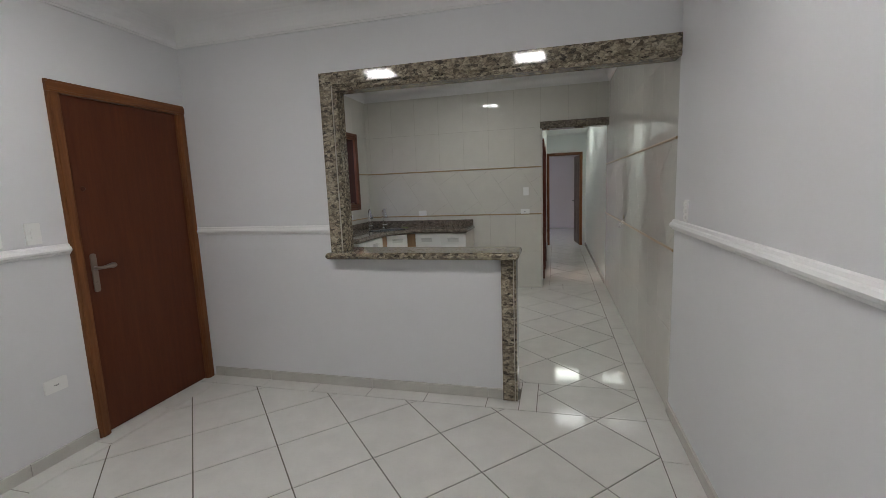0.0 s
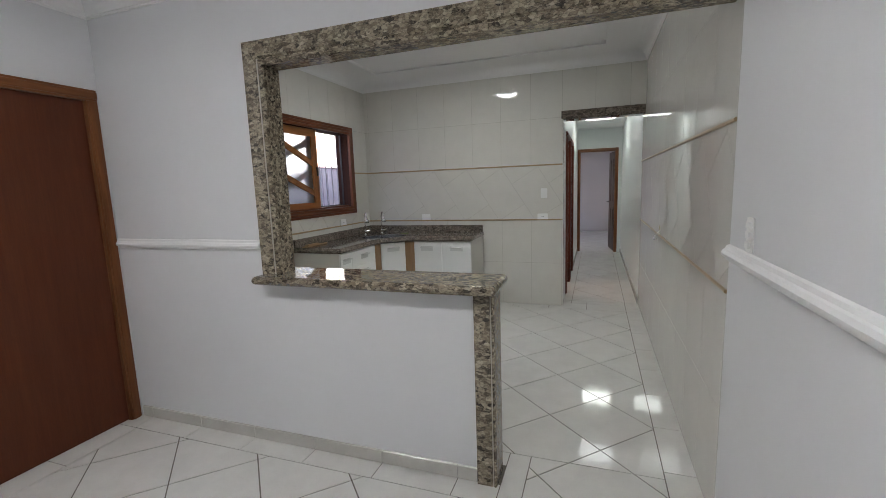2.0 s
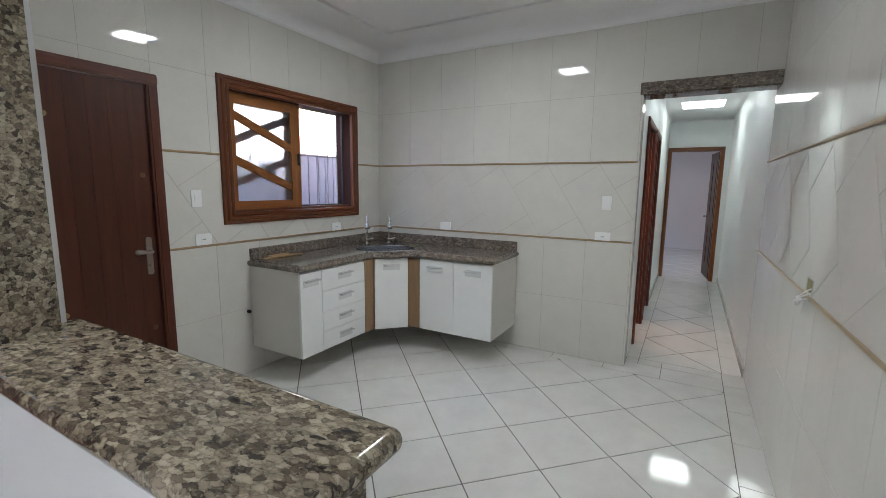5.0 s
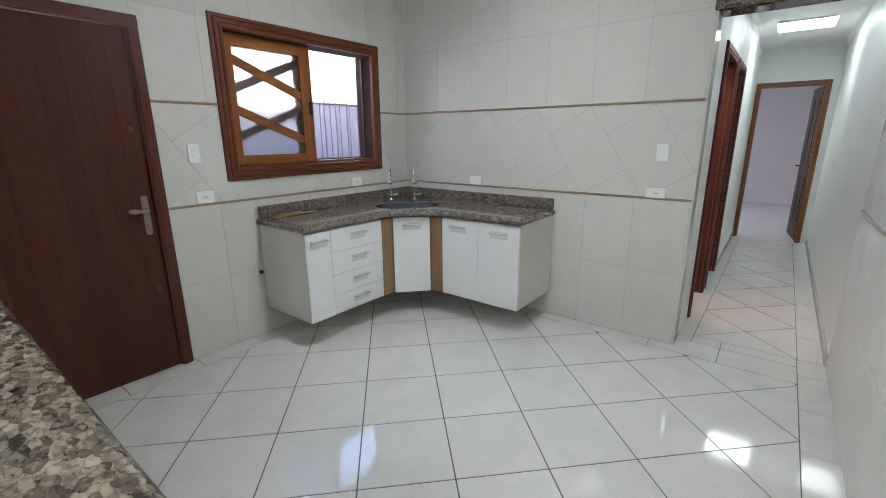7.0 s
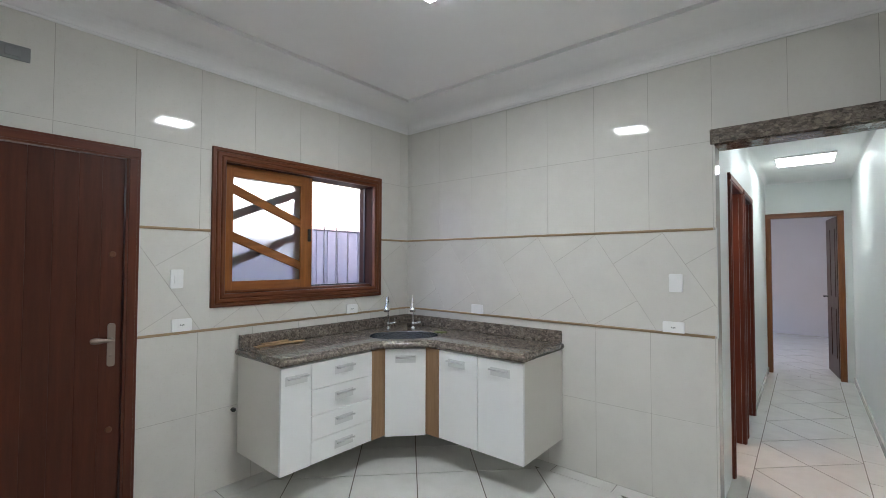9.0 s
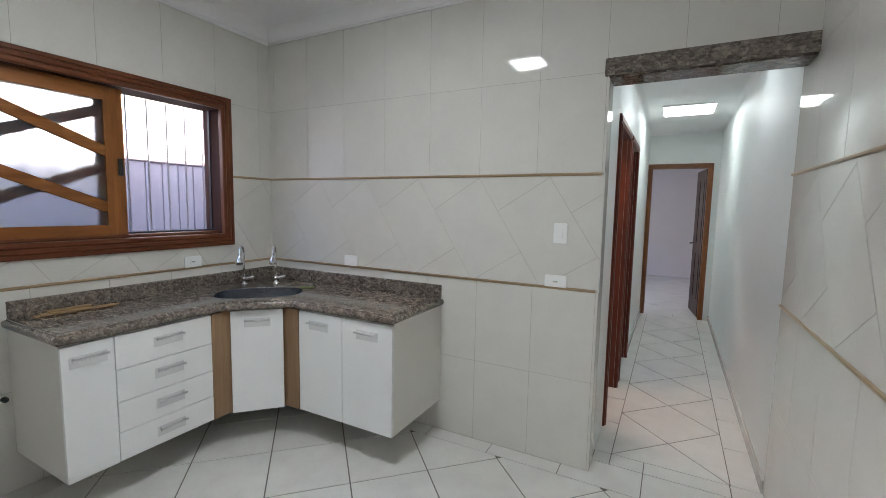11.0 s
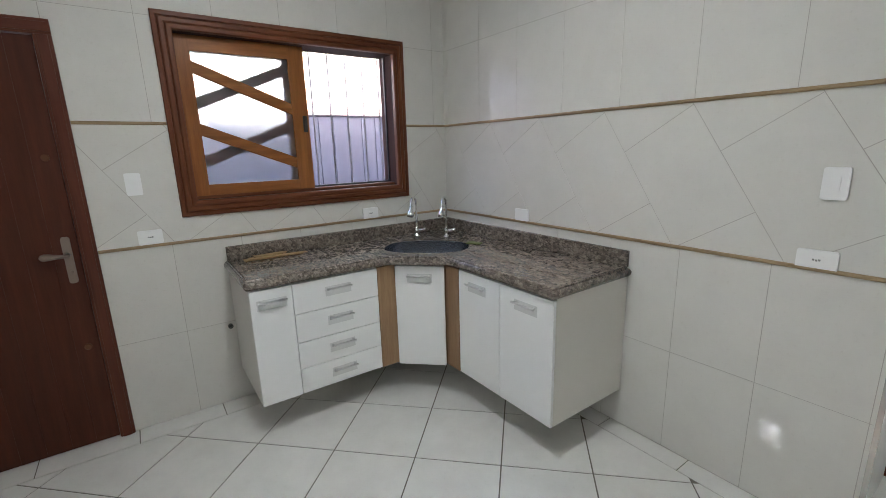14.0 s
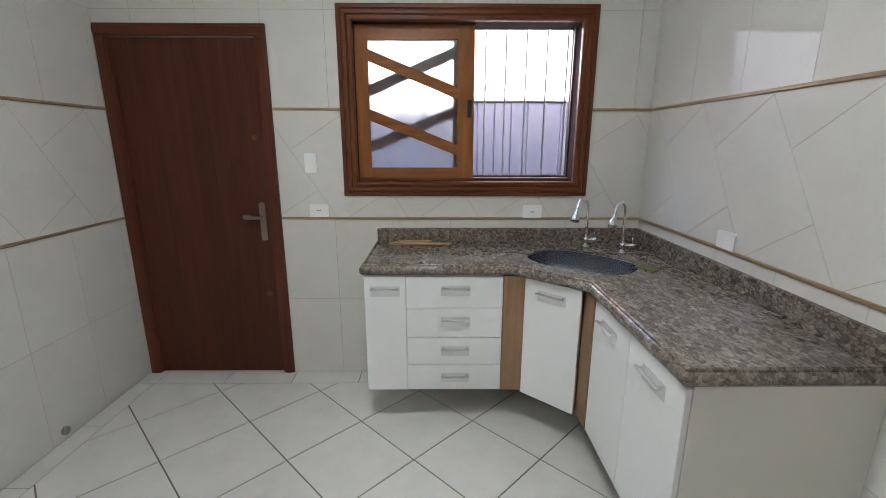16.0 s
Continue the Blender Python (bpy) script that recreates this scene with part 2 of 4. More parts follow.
def box(bm, x0, x1, y0, y1, z0, z1, bevel=0.0, seg=2):
    vs = [bm.verts.new((x, y, z)) for z in (z0, z1) for x, y in ((x0, y0), (x1, y0), (x1, y1), (x0, y1))]
    fs = [bm.faces.new([vs[i] for i in f]) for f in ((0, 3, 2, 1), (4, 5, 6, 7), (0, 1, 5, 4), (1, 2, 6, 5), (2, 3, 7, 6), (3, 0, 4, 7))]
    if bevel:
        es = list({e for f in fs for e in f.edges})
        bmesh.ops.bevel(bm, geom=es, offset=bevel, segments=seg, affect="EDGES", profile=0.5)
    return bm


def boxes(*args):
    bm = bmesh.new()
    for a in args:
        box(bm, *a)
    return bm


def prism(bm, outline, a, b, place):
    """Extrude a 2D outline from a to b; place(u, v, w) gives the point."""
    lo = [bm.verts.new(place(u, v, a)) for u, v in outline]
    hi = [bm.verts.new(place(u, v, b)) for u, v in outline]
    n = len(outline)
    bm.faces.new(lo)
    bm.faces.new(hi[::-1])
    for i in range(n):
        bm.faces.new((lo[i], hi[i], hi[(i + 1) % n], lo[(i + 1) % n]))
    return bm


def lathe(bm, profile, m, n=20):
    """Turn (radius, height) pairs about the z axis of the pose m."""
    rings = []
    for r, h in profile:
        rings.append([bm.verts.new(m @ Vector((r * math.cos(2 * math.pi * i / n), r * math.sin(2 * math.pi * i / n), h))) for i in range(n)])
    for a, b in zip(rings, rings[1:]):
        for i in range(n):
            bm.faces.new((a[i], a[(i + 1) % n], b[(i + 1) % n], b[i]))
    bm.faces.new(rings[0][::-1])
    bm.faces.new(rings[-1])
    return bm


def tube(bm, pts, radius, n=10):
    """A round rod through points; radius: one for all, or one for each point."""
    pts = [Vector(p) for p in pts]
    rings, ref = [], Vector((0.31, 0.2, 0.93))
    for i, p in enumerate(pts):
        d = (pts[min(i + 1, len(pts) - 1)] - pts[max(i - 1, 0)]).normalized()
        u = d.cross(ref if abs(d.dot(ref)) < 0.95 else Vector((1, 0, 0))).normalized()
        v = d.cross(u)
        r = radius[i] if isinstance(radius, (list, tuple)) else radius
        rings.append([bm.verts.new(p + r * (math.cos(2 * math.pi * k / n) * u + math.sin(2 * math.pi * k / n) * v)) for k in range(n)])
    for a, b in zip(rings, rings[1:]):
        for k in range(n):
            bm.faces.new((a[k], a[(k + 1) % n], b[(k + 1) % n], b[k]))
    bm.faces.new(rings[0][::-1])
    bm.faces.new(rings[-1])
    return bm


def offset(outline, d):
    """The outline (counter-clockwise) moved inwards by d."""
    out, n = [], len(outline)
    for i in range(n):
        p, q, r = (Vector(outline[k % n]) for k in (i - 1, i, i + 1))
        e1, e2 = (q - p).normalized(), (r - q).normalized()
        n1, n2 = Vector((-e1.y, e1.x)), Vector((-e2.y, e2.x))
        k = (n1 + n2) / max(0.2, 1 + n1.dot(n2))
        out.append(tuple(q + k * d))
    return out


def round_corners(outline, radii, n=5):
    out, c = [], len(outline)
    for i in range(c):
        p, q, r = (Vector(outline[k % c]) for k in (i - 1, i, i + 1))
        rad = radii[i]
        if rad <= 0:
            out.append(tuple(q))
            continue
        a, b = (p - q).normalized() * rad, (r - q).normalized() * rad
        for k in range(n + 1):
            s = k / n
            out.append(tuple(q + a * (1 - s) ** 2 + b * s ** 2))
    return out


def slab(outline, z0, z1, nose, hole=None, n=9):
    """A stone slab with a half-round nose all round, and a hole if wanted."""
    bm = bmesh.new()
    rings, h = [], (z1 - z0) / 2
    for i in range(n + 1):
        a = -math.pi / 2 + math.pi * i / n
        pts = offset(outline, nose * (1 - math.cos(a)))
        rings.append([bm.verts.new((x, y, z0 + h + h * math.sin(a))) for x, y in pts])
    m = len(outline)
    for a, b in zip(rings, rings[1:]):
        for i in range(m):
            bm.faces.new((a[i], a[(i + 1) % m], b[(i + 1) % m], b[i])).smooth = True
    rims = []
    for ring, z in ((rings[0], z0), (rings[-1], z1)):
        es = [bm.edges.get((ring[i], ring[(i + 1) % m])) for i in range(m)]
        if hole:
            hv = [bm.verts.new((x, y, z)) for x, y in hole]
            es += [bm.edges.new((hv[i], hv[(i + 1) % len(hv)])) for i in range(len(hv))]
            rims.append(hv)
        bmesh.ops.triangle_fill(bm, edges=es, use_beauty=True)
    if hole:
        for i in range(len(hole)):
            k = (i + 1) % len(hole)
            bm.faces.new((rims[0][i], rims[0][k], rims[1][k], rims[1][i]))
    return bm


def clip(poly, x0, x1, y0, y1):
    for axis, lim, sign in ((0, x0, 1), (0, x1, -1), (1, y0, 1), (1, y1, -1)):
        out = []
        for i in range(len(poly)):
            p, q = poly[i - 1], poly[i]
            a, b = sign * (p[axis] - lim), sign * (q[axis] - lim)
            if (a < 0) != (b < 0):
                s = a / (a - b)
                out.append((p[0] + s * (q[0] - p[0]), p[1] + s * (q[1] - p[1])))
            if b >= 0:
                out.append(q)
        poly = out
        if len(poly) < 3:
            return []
    return poly


def area(poly):
    return abs(sum(poly[i - 1][0] * poly[i][1] - poly[i][0] * poly[i - 1][1] for i in range(len(poly)))) / 2


TILE_CACHE = {}
TILT = random.Random(7)


def lay(poly, frame_matrix, thick, material, parent, name="tile", tilt=0.0):
    """One tile from a 2D outline in the plane of frame_matrix (x, y in the plane, z out of it)."""
    cx, cy = sum(p[0] for p in poly) / len(poly), sum(p[1] for p in poly) / len(poly)
    key = (material.name, thick, tuple((round(x - cx, 4), round(y - cy, 4)) for x, y in poly))
    if key not in TILE_CACHE:
        bm = bmesh.new()
        prism(bm, [(x - cx, y - cy) for x, y in poly], 0, thick, lambda u, v, w: (u, v, w))
        TILE_CACHE[key] = mesh_of(name, bm, material)
    ob = new(name, TILE_CACHE[key])
    ob.parent = parent
    ob.matrix_basis = frame_matrix @ pose(cx, cy, 0, TILT.uniform(-tilt, tilt), TILT.uniform(-tilt, tilt), 0)
    return ob


# ---- plan ----
XW, XE, YP, YK, YN, YS = -2.42, 1.03, 4.632, 4.79, 8.0, -0.6
XH = 0.165
YT = 8.262
TOPK, TOPL, TOPH = 2.764, 2.58, 2.6
YEND = 12.43
BED, FLOOR_BED = 0.0015, 0.003

# walls of masonry, with their openings
w_living = structure("wall_west_living", boxes(
    (-2.6, XW + 0.008, YS, 3.725, -0.1, 3.1), (-2.6, XW + 0.008, 3.725, 4.572, 2.105, 3.1), (-2.6, XW + 0.008, 4.572, YP, -0.1, 3.1)),
    M_WALL, "white painted living room wall beside the entrance door", "wall")
w_west = structure("wall_west", boxes(
    (-2.6, XW - BED, YP, 4.85, -0.1, 3.1), (-2.6, XW - BED, 4.85, 5.72, 2.12, 3.1), (-2.6, XW - BED, 5.72, 6.22, -0.1, 3.1),
    (-2.6, XW - BED, 6.22, 7.595, 0, 1.25), (-2.6, XW - BED, 6.22, 7.595, 2.21, 3.1), (-2.6, XW - BED, 7.595, 8.2, -0.1, 3.1)),
    M_GROUTW, "pale glazed tile kitchen wall around door and window", "wall")
w_part = structure("wall_partition", boxes(
    (XW - 0.1, -1.20, YP, YK - BED, -0.1, 3.1), (-1.20, 0.03, YP, YK - BED, -0.1, 0.989), (-1.20, XE + 0.005, YP, YK - BED, 2.2, 3.1)),
    M_WALL, "white painted half wall with wide kitchen opening", "wall")
w_partk = structure("wall_partition_kitchen", boxes(
    (XW - 0.05, -1.20, YK - BED, YK - BED + 0.0008, -0.1, 2.8), (-1.20, 0.03, YK - BED, YK - BED + 0.0008, -0.1, 0.989),
    (-1.20, XE + 0.004, YK - BED, YK - BED + 0.0008, 2.2, 2.8)), M_GROUTW, "kitchen side of the half wall with pale tiles", "wall")
w_north = structure("wall_north", boxes(
    (XW - 0.1, XH, YN + BED, 8.16, -0.1, 3.1), (XH, XE + 0.005, YN + BED, 8.16, 2.224, 3.1)),
    M_GROUTW, "pale glazed tile kitchen wall behind the worktop", "wall")
w_east = structure("wall_east", boxes((XE + BED, 1.2, 4.645, YT, -0.1, 3.1)), M_GROUTW, "pale glazed tile wall along the kitchen", "wall")
structure("wall_east_living", boxes((XE, 1.2, YS, 4.645, -0.1, 3.1)), M_WALL, "white painted living room side wall", "wall")
structure("wall_east_hall", boxes((XE + 0.004, 1.2, YT, YEND + 0.14, -0.1, 3.1)), M_HALLWALL, "white painted hallway wall", "wall")
structure("wall_south", boxes((-2.6, 1.2, YS - 0.15, YS, -0.1, 3.1)), M_WALL, "plain white living room end wall", "wall")
structure("wall_west_hall", boxes(
    (0.03, XH - 0.004, 8.16, 8.66, -0.1, 3.1), (0.03, XH - 0.004, 8.66, 9.34, 2.08, 3.1), (0.03, XH - 0.004, 9.34, 9.55, -0.1, 3.1),
    (0.03, XH - 0.004, 9.55, 10.2, 2.08, 3.1), (0.03, XH - 0.004, 10.2, YEND + 0.14, -0.1, 3.1)), M_HALLWALL,
    "white painted hallway wall with two doorways", "wall")
structure("wall_hall_end", boxes(
    (XH - 0.004, 0.21, YEND, YEND + 0.14, -0.1, 3.1), (0.21, 0.905, YEND, YEND + 0.14, 2.11, 3.1), (0.905, XE + 0.004, YEND, YEND + 0.14, -0.1, 3.1)),
    M_HALLWALL, "white wall closing the hallway around a doorway", "wall")
YF = 16.7
structure("wall_bedroom", boxes(
    (-1.6, 2.2, YF, YF + 0.15, -0.1, 2.9), (2.2, 2.35, YEND + 0.14, YF, -0.1, 2.9), (-1.75, -1.6, YEND + 0.14, YF, -0.1, 1.0), (-1.75, -1.6, YEND + 0.14, YF, 2.1, 2.9),
    (-1.75, -1.6, YEND + 0.14, 13.4, 1.0, 2.1), (-1.75, -1.6, 14.8, YF, 1.0, 2.1), (-1.75, XH - 0.14, YEND + 0.02, YEND + 0.14, -0.1, 2.9), (1.2, 2.35, YEND + 0.02, YEND + 0.14, -0.1, 2.9)),
    M_ROOM, "lilac grey walls of the room beyond the hallway", "wall")
structure("wall_side_rooms", boxes(
    (-1.75, -1.6, 8.16, 8.7, -0.1, 2.9), (-1.75, -1.6, 9.5, 9.7, -0.1, 2.9), (-1.75, -1.6, 10.3, YEND, -0.1, 2.9), (-1.75, -1.6, 8.7, 9.5, -0.1, 2.0), (-1.75, -1.6, 8.7, 9.5, 2.0, 2.9),
    (-1.75, -1.6, 9.7, 10.3, 0, 1.3), (-1.75, -1.6, 9.7, 10.3, 2.0, 2.9), (-1.6, 0.03, 9.42, 9.5, -0.1, 2.9), (-1.6, 0.03, 10.9, 11.0, -0.1, 2.9)),
    M_ROOM, "plain walls of the rooms beside the hallway", "wall")

# floor bed and ground outside
floor = structure("floor", boxes((-2.6, 1.2, YS - 0.15, YN + 0.2, -0.2, -FLOOR_BED), (-1.75, 2.35, YN + 0.2, YF + 0.15, -0.2, -FLOOR_BED)), M_GROUT,
                  "cream porcelain tile floor laid on the diagonal", "floor")
structure("ground", boxes((-60, 60, -60, 60, -0.5, -0.3)), M_GROUND, "grey concrete yard outside", "ground")


# ---- ceilings ----
def ring_ceiling(bm, x0, x1, y0, y1, steps):
    """Nested rectangles (inset, height) from the wall inwards, closed by a flat middle."""
    rings = [[bm.verts.new((x, y, z)) for x, y in ((x0 + d, y0 + d), (x1 - d, y0 + d), (x1 - d, y1 - d), (x0 + d, y1 - d))] for d, z in steps]
    for a, b in zip(rings, rings[1:]):
        for i in range(4):
            bm.faces.new((a[i], a[(i + 1) % 4], b[(i + 1) % 4], b[i]))
    bm.faces.new(rings[-1])
    return bm


def cove(d0, z0, d1, z1, n=7):
    """A hollow quarter moulding from the wall to the ceiling."""
    return [(d0 + (d1 - d0) * (1 - math.cos(math.pi / 2 * i / n)), z0 + (z1 - z0) * math.sin(math.pi / 2 * i / n)) for i in range(n + 1)]


bm = ring_ceiling(bmesh.new(), XW - 0.004, XE + 0.004, YK - 0.004, YN + 0.004,
                  [(0, TOPK - 0.012), (0.012, TOPK - 0.012), (0.014, TOPK)] + cove(0.02, TOPK, 0.11, TOPK + 0.085) + [(0.13, TOPK + 0.088), (0.43, TOPK + 0.09), (0.431, TOPK + 0.125), (0.47, TOPK + 0.125), (0.471, TOPK + 0.094)])
structure("ceiling_kitchen", bm, M_CEIL, "white plaster kitchen ceiling with stepped border", "ceiling")
bm = ring_ceiling(bmesh.new(), XW + 0.004, XE + 0.004, YS - 0.004, YP + 0.004,
                  [(0, TOPL - 0.012), (0.012, TOPL - 0.012), (0.014, TOPL)] + cove(0.02, TOPL, 0.14, TOPL + 0.11) + [(0.16, TOPL + 0.113), (0.5, TOPL + 0.115), (0.505, TOPL + 0.15), (0.53, TOPL + 0.155)])
structure("ceiling_living", bm, M_CEIL, "white plaster living room ceiling with moulded cornice", "ceiling")
bm = ring_ceiling(bmesh.new(), XH - 0.008, XE + 0.008, 8.156, YEND + 0.004, [(0, TOPH - 0.05)] + cove(0, TOPH - 0.05, 0.06, TOPH) + [(0.07, TOPH)])
structure("ceiling_hall", bm, M_CEIL, "white plaster hallway ceiling with small cornice", "ceiling")
structure("ceiling_rooms", boxes((-1.75, 0.03, 8.16, YEND + 0.14, 2.7, 2.75), (-1.75, 2.35, YEND + 0.145, YF + 0.15, 2.7, 2.75)), M_CEIL, "plain white ceiling of the side rooms", "ceiling")
structure("roof_slab", boxes((-2.75, 2.5, YS - 0.3, YF + 0.3, 3.1, 3.25)), M_BED, "flat roof slab closing the house", "roof")


# ---- lamps ----
def panel_lamp(name, cx, cy, z, hx, hy, material, label):
    t = thing(name, label, "ceiling lamp")
    bm = bmesh.new()
    d = 0.012
    for a in ((cx - hx - d, cx - hx, cy - hy - d, cy + hy + d), (cx + hx, cx + hx + d, cy - hy - d, cy + hy + d),
              (cx - hx, cx + hx, cy - hy - d, cy - hy), (cx - hx, cx + hx, cy + hy, cy + hy + d)):
        box(bm, *a, z - 0.016, z, 0.003, 1)
    part("frame", bm, M_TRIM, t)
    part("diffuser", box(bmesh.new(), cx - hx, cx + hx, cy - hy, cy + hy, z - 0.02, z - 0.004, 0.002, 1), material, t, "glowing white diffuser")
    return t


panel_lamp("ceiling_light", -0.757, 6.475, TOPK + 0.094, 0.135, 0.135, M_LED, "square white led ceiling panel switched on in kitchen")
for xl in (0.1, -1.5):
    panel_lamp("ceiling_light", xl, 2.8, TOPL + 0.155, 0.135, 0.135, M_LEDL, "square white led ceiling panel switched on in living room")
for yl, glow in ((10.92, M_LEDH), (9.12, M_LEDN)):
    panel_lamp("ceiling_light", 0.59, yl, TOPH, 0.235, 0.24, glow, "square white led ceiling panel switched on in hallway")


def day_lamp(name, at, target, w, h, power, color):
    l = new(name, bpy.data.lights.new(name, "AREA"))
    l.data.shape, l.data.size, l.data.size_y, l.data.energy, l.data.color = "RECTANGLE", w, h, power, color
    l.matrix_world = look(at, target)


day_lamp("bedroom_daylight", (-1.58, 14.1, 1.55), (0, 14.1, 1.3), 1.3, 1.0, ROOM_DAY, (1, 0.97, 1.0))
panel_lamp("ceiling_light", -0.35, 9.0, 2.7, 0.14, 0.14, M_LEDS, "small warm ceiling lamp in the room beside hallway")


# ---- doors ----
def casing(name_parent, axis, a0, a1, top, face, out, width, depth_in, mats):
    """Wooden frame of a doorway: two uprights and a head with stepped mouldings. axis 'y': in a wall of constant x. out: +1/-1, the side it faces."""
    up, head = mats

    def bar(u0, u1, z0, z1, mat, nm):
        bm = bmesh.new()
        f = face
        for o, i, d in ((0, 0, 0.016), (0.014, 0.012, 0.022)):
            if nm == "head":
                b = (u0, u1, z0 + i, z1 - o)
            elif u0 == a0:
                b = (u0 + o, u1 - i, z0, z1)
            else:
                b = (u0 + i, u1 - o, z0, z1)
            lo, hi = sorted((f - out * 0.01, f + out * d))
            if axis == "y":
                box(bm, lo, hi, b[0], b[1], b[2], b[3], 0.003, 2)
            else:
                box(bm, b[0], b[1], lo, hi, b[2], b[3], 0.003, 2)
        part(nm, bm, mat, name_parent)

    bar(a0, a0 + width, 0, top - width, up, "jamb")
    bar(a1 - width, a1, 0, top - width, up, "jamb")
    bar(a0, a1, top - width, top, head, "head")
    lo, hi = sorted((face - out * 0.0105, face - out * depth_in))
    k = width * 0.72
    for u0, u1, z0, z1, mt in ((a0 + k, a0 + width, 0, top - width, up), (a1 - width, a1 - k, 0, top - width, up), (a0 + k, a1 - k, top - width, top - k, head)):
        bm = bmesh.new()
        if axis == "y":
            box(bm, lo, hi, u0, u1, z0, z1)
        else:
            box(bm, u0, u1, lo, hi, z0, z1)
        part("lining", bm, mt, name_parent)


def lever_handle(parent, x, y, z, side, out=1, axis="y", plate=(0.036, 0.24)):
    """Long plate with a lever. side: the way the lever points."""
    def P(u, w, h):
        return (x + out * w, y + u, z + h) if axis == "y" else (x + u, y + out * w, z + h)

    bm = bmesh.new()
    outline = round_corners([(-plate[0] / 2, -0.15), (plate[0] / 2, -0.15), (plate[0] / 2, 0.09), (-plate[0] / 2, 0.09)], [0.016] * 4)
    prism(bm, outline, 0, 0.007, lambda u, v, w: P(u, w, v))
    h = part("handle", bm, M_NICKEL, parent, "satin metal lever handle")
    bm = tube(bmesh.new(), [P(0, 0.004, 0.0), P(0, 0.03, 0), P(0, 0.042, 0.0), P(side * 0.014, 0.05, 0.0), P(side * 0.04, 0.05, 0.002), P(side * 0.065, 0.05, 0.004), P(side * 0.085, 0.049, 0.005), P(side * 0.098, 0.048, 0.004), P(side * 0.103, 0.047, 0.003)], [0.011, 0.01, 0.01, 0.0095, 0.011, 0.0155, 0.0175, 0.013, 0.005], 12)
    part("lever", bm, M_NICKEL, h, "", True)
    bm = lathe(bmesh.new(), [(0.0085, 0), (0.0085, 0.006), (0.006, 0.008)], Matrix.Translation(P(0, 0.006, -0.09)) @ (pose(0, 0, 0, 0, 90 * out, 0) if axis == "y" else pose(0, 0, 0, -90 * out, 0, 0)), 14)
    part("cylinder", bm, M_NICKEL, h)


def disc(name, at, r, axis, out, material, parent, label=""):
    m = Matrix.Translation(at) @ (pose(0, 0, 0, 0, 90 * out, 0) if axis == "x" else pose(0, 0, 0, -90 * out, 0, 0))
    return part(name, lathe(bmesh.new(), [(r, 0), (r, 0.003), (r * 0.8, 0.006), (r * 0.4, 0.006)], m, 18), material, parent, label)


# entrance door in the living room
d = tagged(thing("door_1", "closed reddish brown wooden entrance door in brown frame", "door"), kind="structure")
casing(d, "y", 3.68, 4.614, 2.15, XW + 0.008, 1, 0.066, 0.13, (M_FRAME, M_FRAMEY))
leaf = part("leaf", box(bmesh.new(), XW - 0.035, XW - 0.002, 3.748, 4.546, 0.006, 2.082, 0.003), M_DOORLIV, d, "smooth reddish brown door leaf")
lever_handle(d, XW - 0.002, 3.81, 1.055, 1)
disc("peephole", (XW - 0.002, 3.815, 1.54), 0.014, "x", 1, M_DOOR, d)

# kitchen back door of planks
d = tagged(thing("door_2", "closed dark mahogany plank door beside the kitchen window", "door"), kind="structure")
casing(d, "y", 4.806, 5.766, 2.16, XW, 1, 0.068, 0.13, (M_DOORCASE, M_DOORCASEY))
for i in range(8):
    y0 = 4.877 + i * 0.1022
    part("plank", box(bmesh.new(), XW - 0.04, XW - 0.006, y0, y0 + 0.1018, 0.006, 2.088, 0.0008, 1), M_DOOR, d)
lever_handle(d, XW - 0.006, 5.648, 1.062, -1)
disc("bolt", (XW - 0.006, 5.645, 1.54), 0.017, "x", 1, M_BRONZE, d)
disc("bolt", (XW - 0.006, 5.645, 0.56), 0.017, "x", 1, M_BRONZE, d)

# hallway doorways
for k, (a0, a1) in enumerate(((8.60, 9.40), (9.49, 10.26))):
    d = tagged(thing("door_%d" % (k + 3), "dark brown wooden door frame in the hallway wall", "door frame"), kind="structure")
    casing(d, "y", a0, a1, 2.14, XH - 0.004, 1, 0.062, 0.13, (M_HALLDOOR, M_HALLDOOR))
    lf = part("leaf", box(bmesh.new(), 0.022 - 0.64, 0.022, a1 - 0.1, a1 - 0.066, 0.008, 2.07, 0.003), M_HALLDOOR, d, "dark brown leaf standing open")
d = tagged(thing("door_5", "open brown wooden door at the end of hallway", "door"), kind="structure")
casing(d, "x", 0.155, 0.96, 2.165, YEND, -1, 0.062, 0.13, (M_FRAME, M_FRAMEX))
bm = bmesh.new()
box(bm, -0.66, 0, 0, 0.034, 0.008, 2.1, 0.003)
for z0, z1 in ((0.25, 0.9), (1.05, 1.95)):
    for x0, x1 in ((-0.58, -0.37), (-0.29, -0.08)):
        box(bm, x0, x1, -0.008, 0.0, z0, z1, 0.006, 1)
leaf = part("leaf", bm, M_LEAF, d, "dark brown panelled leaf standing open")
leaf.matrix_basis = pose(0.89, YEND + 0.1, 0, 0, 0, -83)
bm = tube(bmesh.new(), [(-0.6, 0, 1.03), (-0.6, -0.05, 1.03), (-0.5, -0.055, 1.03)], 0.01, 8)
hd = part("lever", bm, M_BLACK, leaf, "black lever", True)


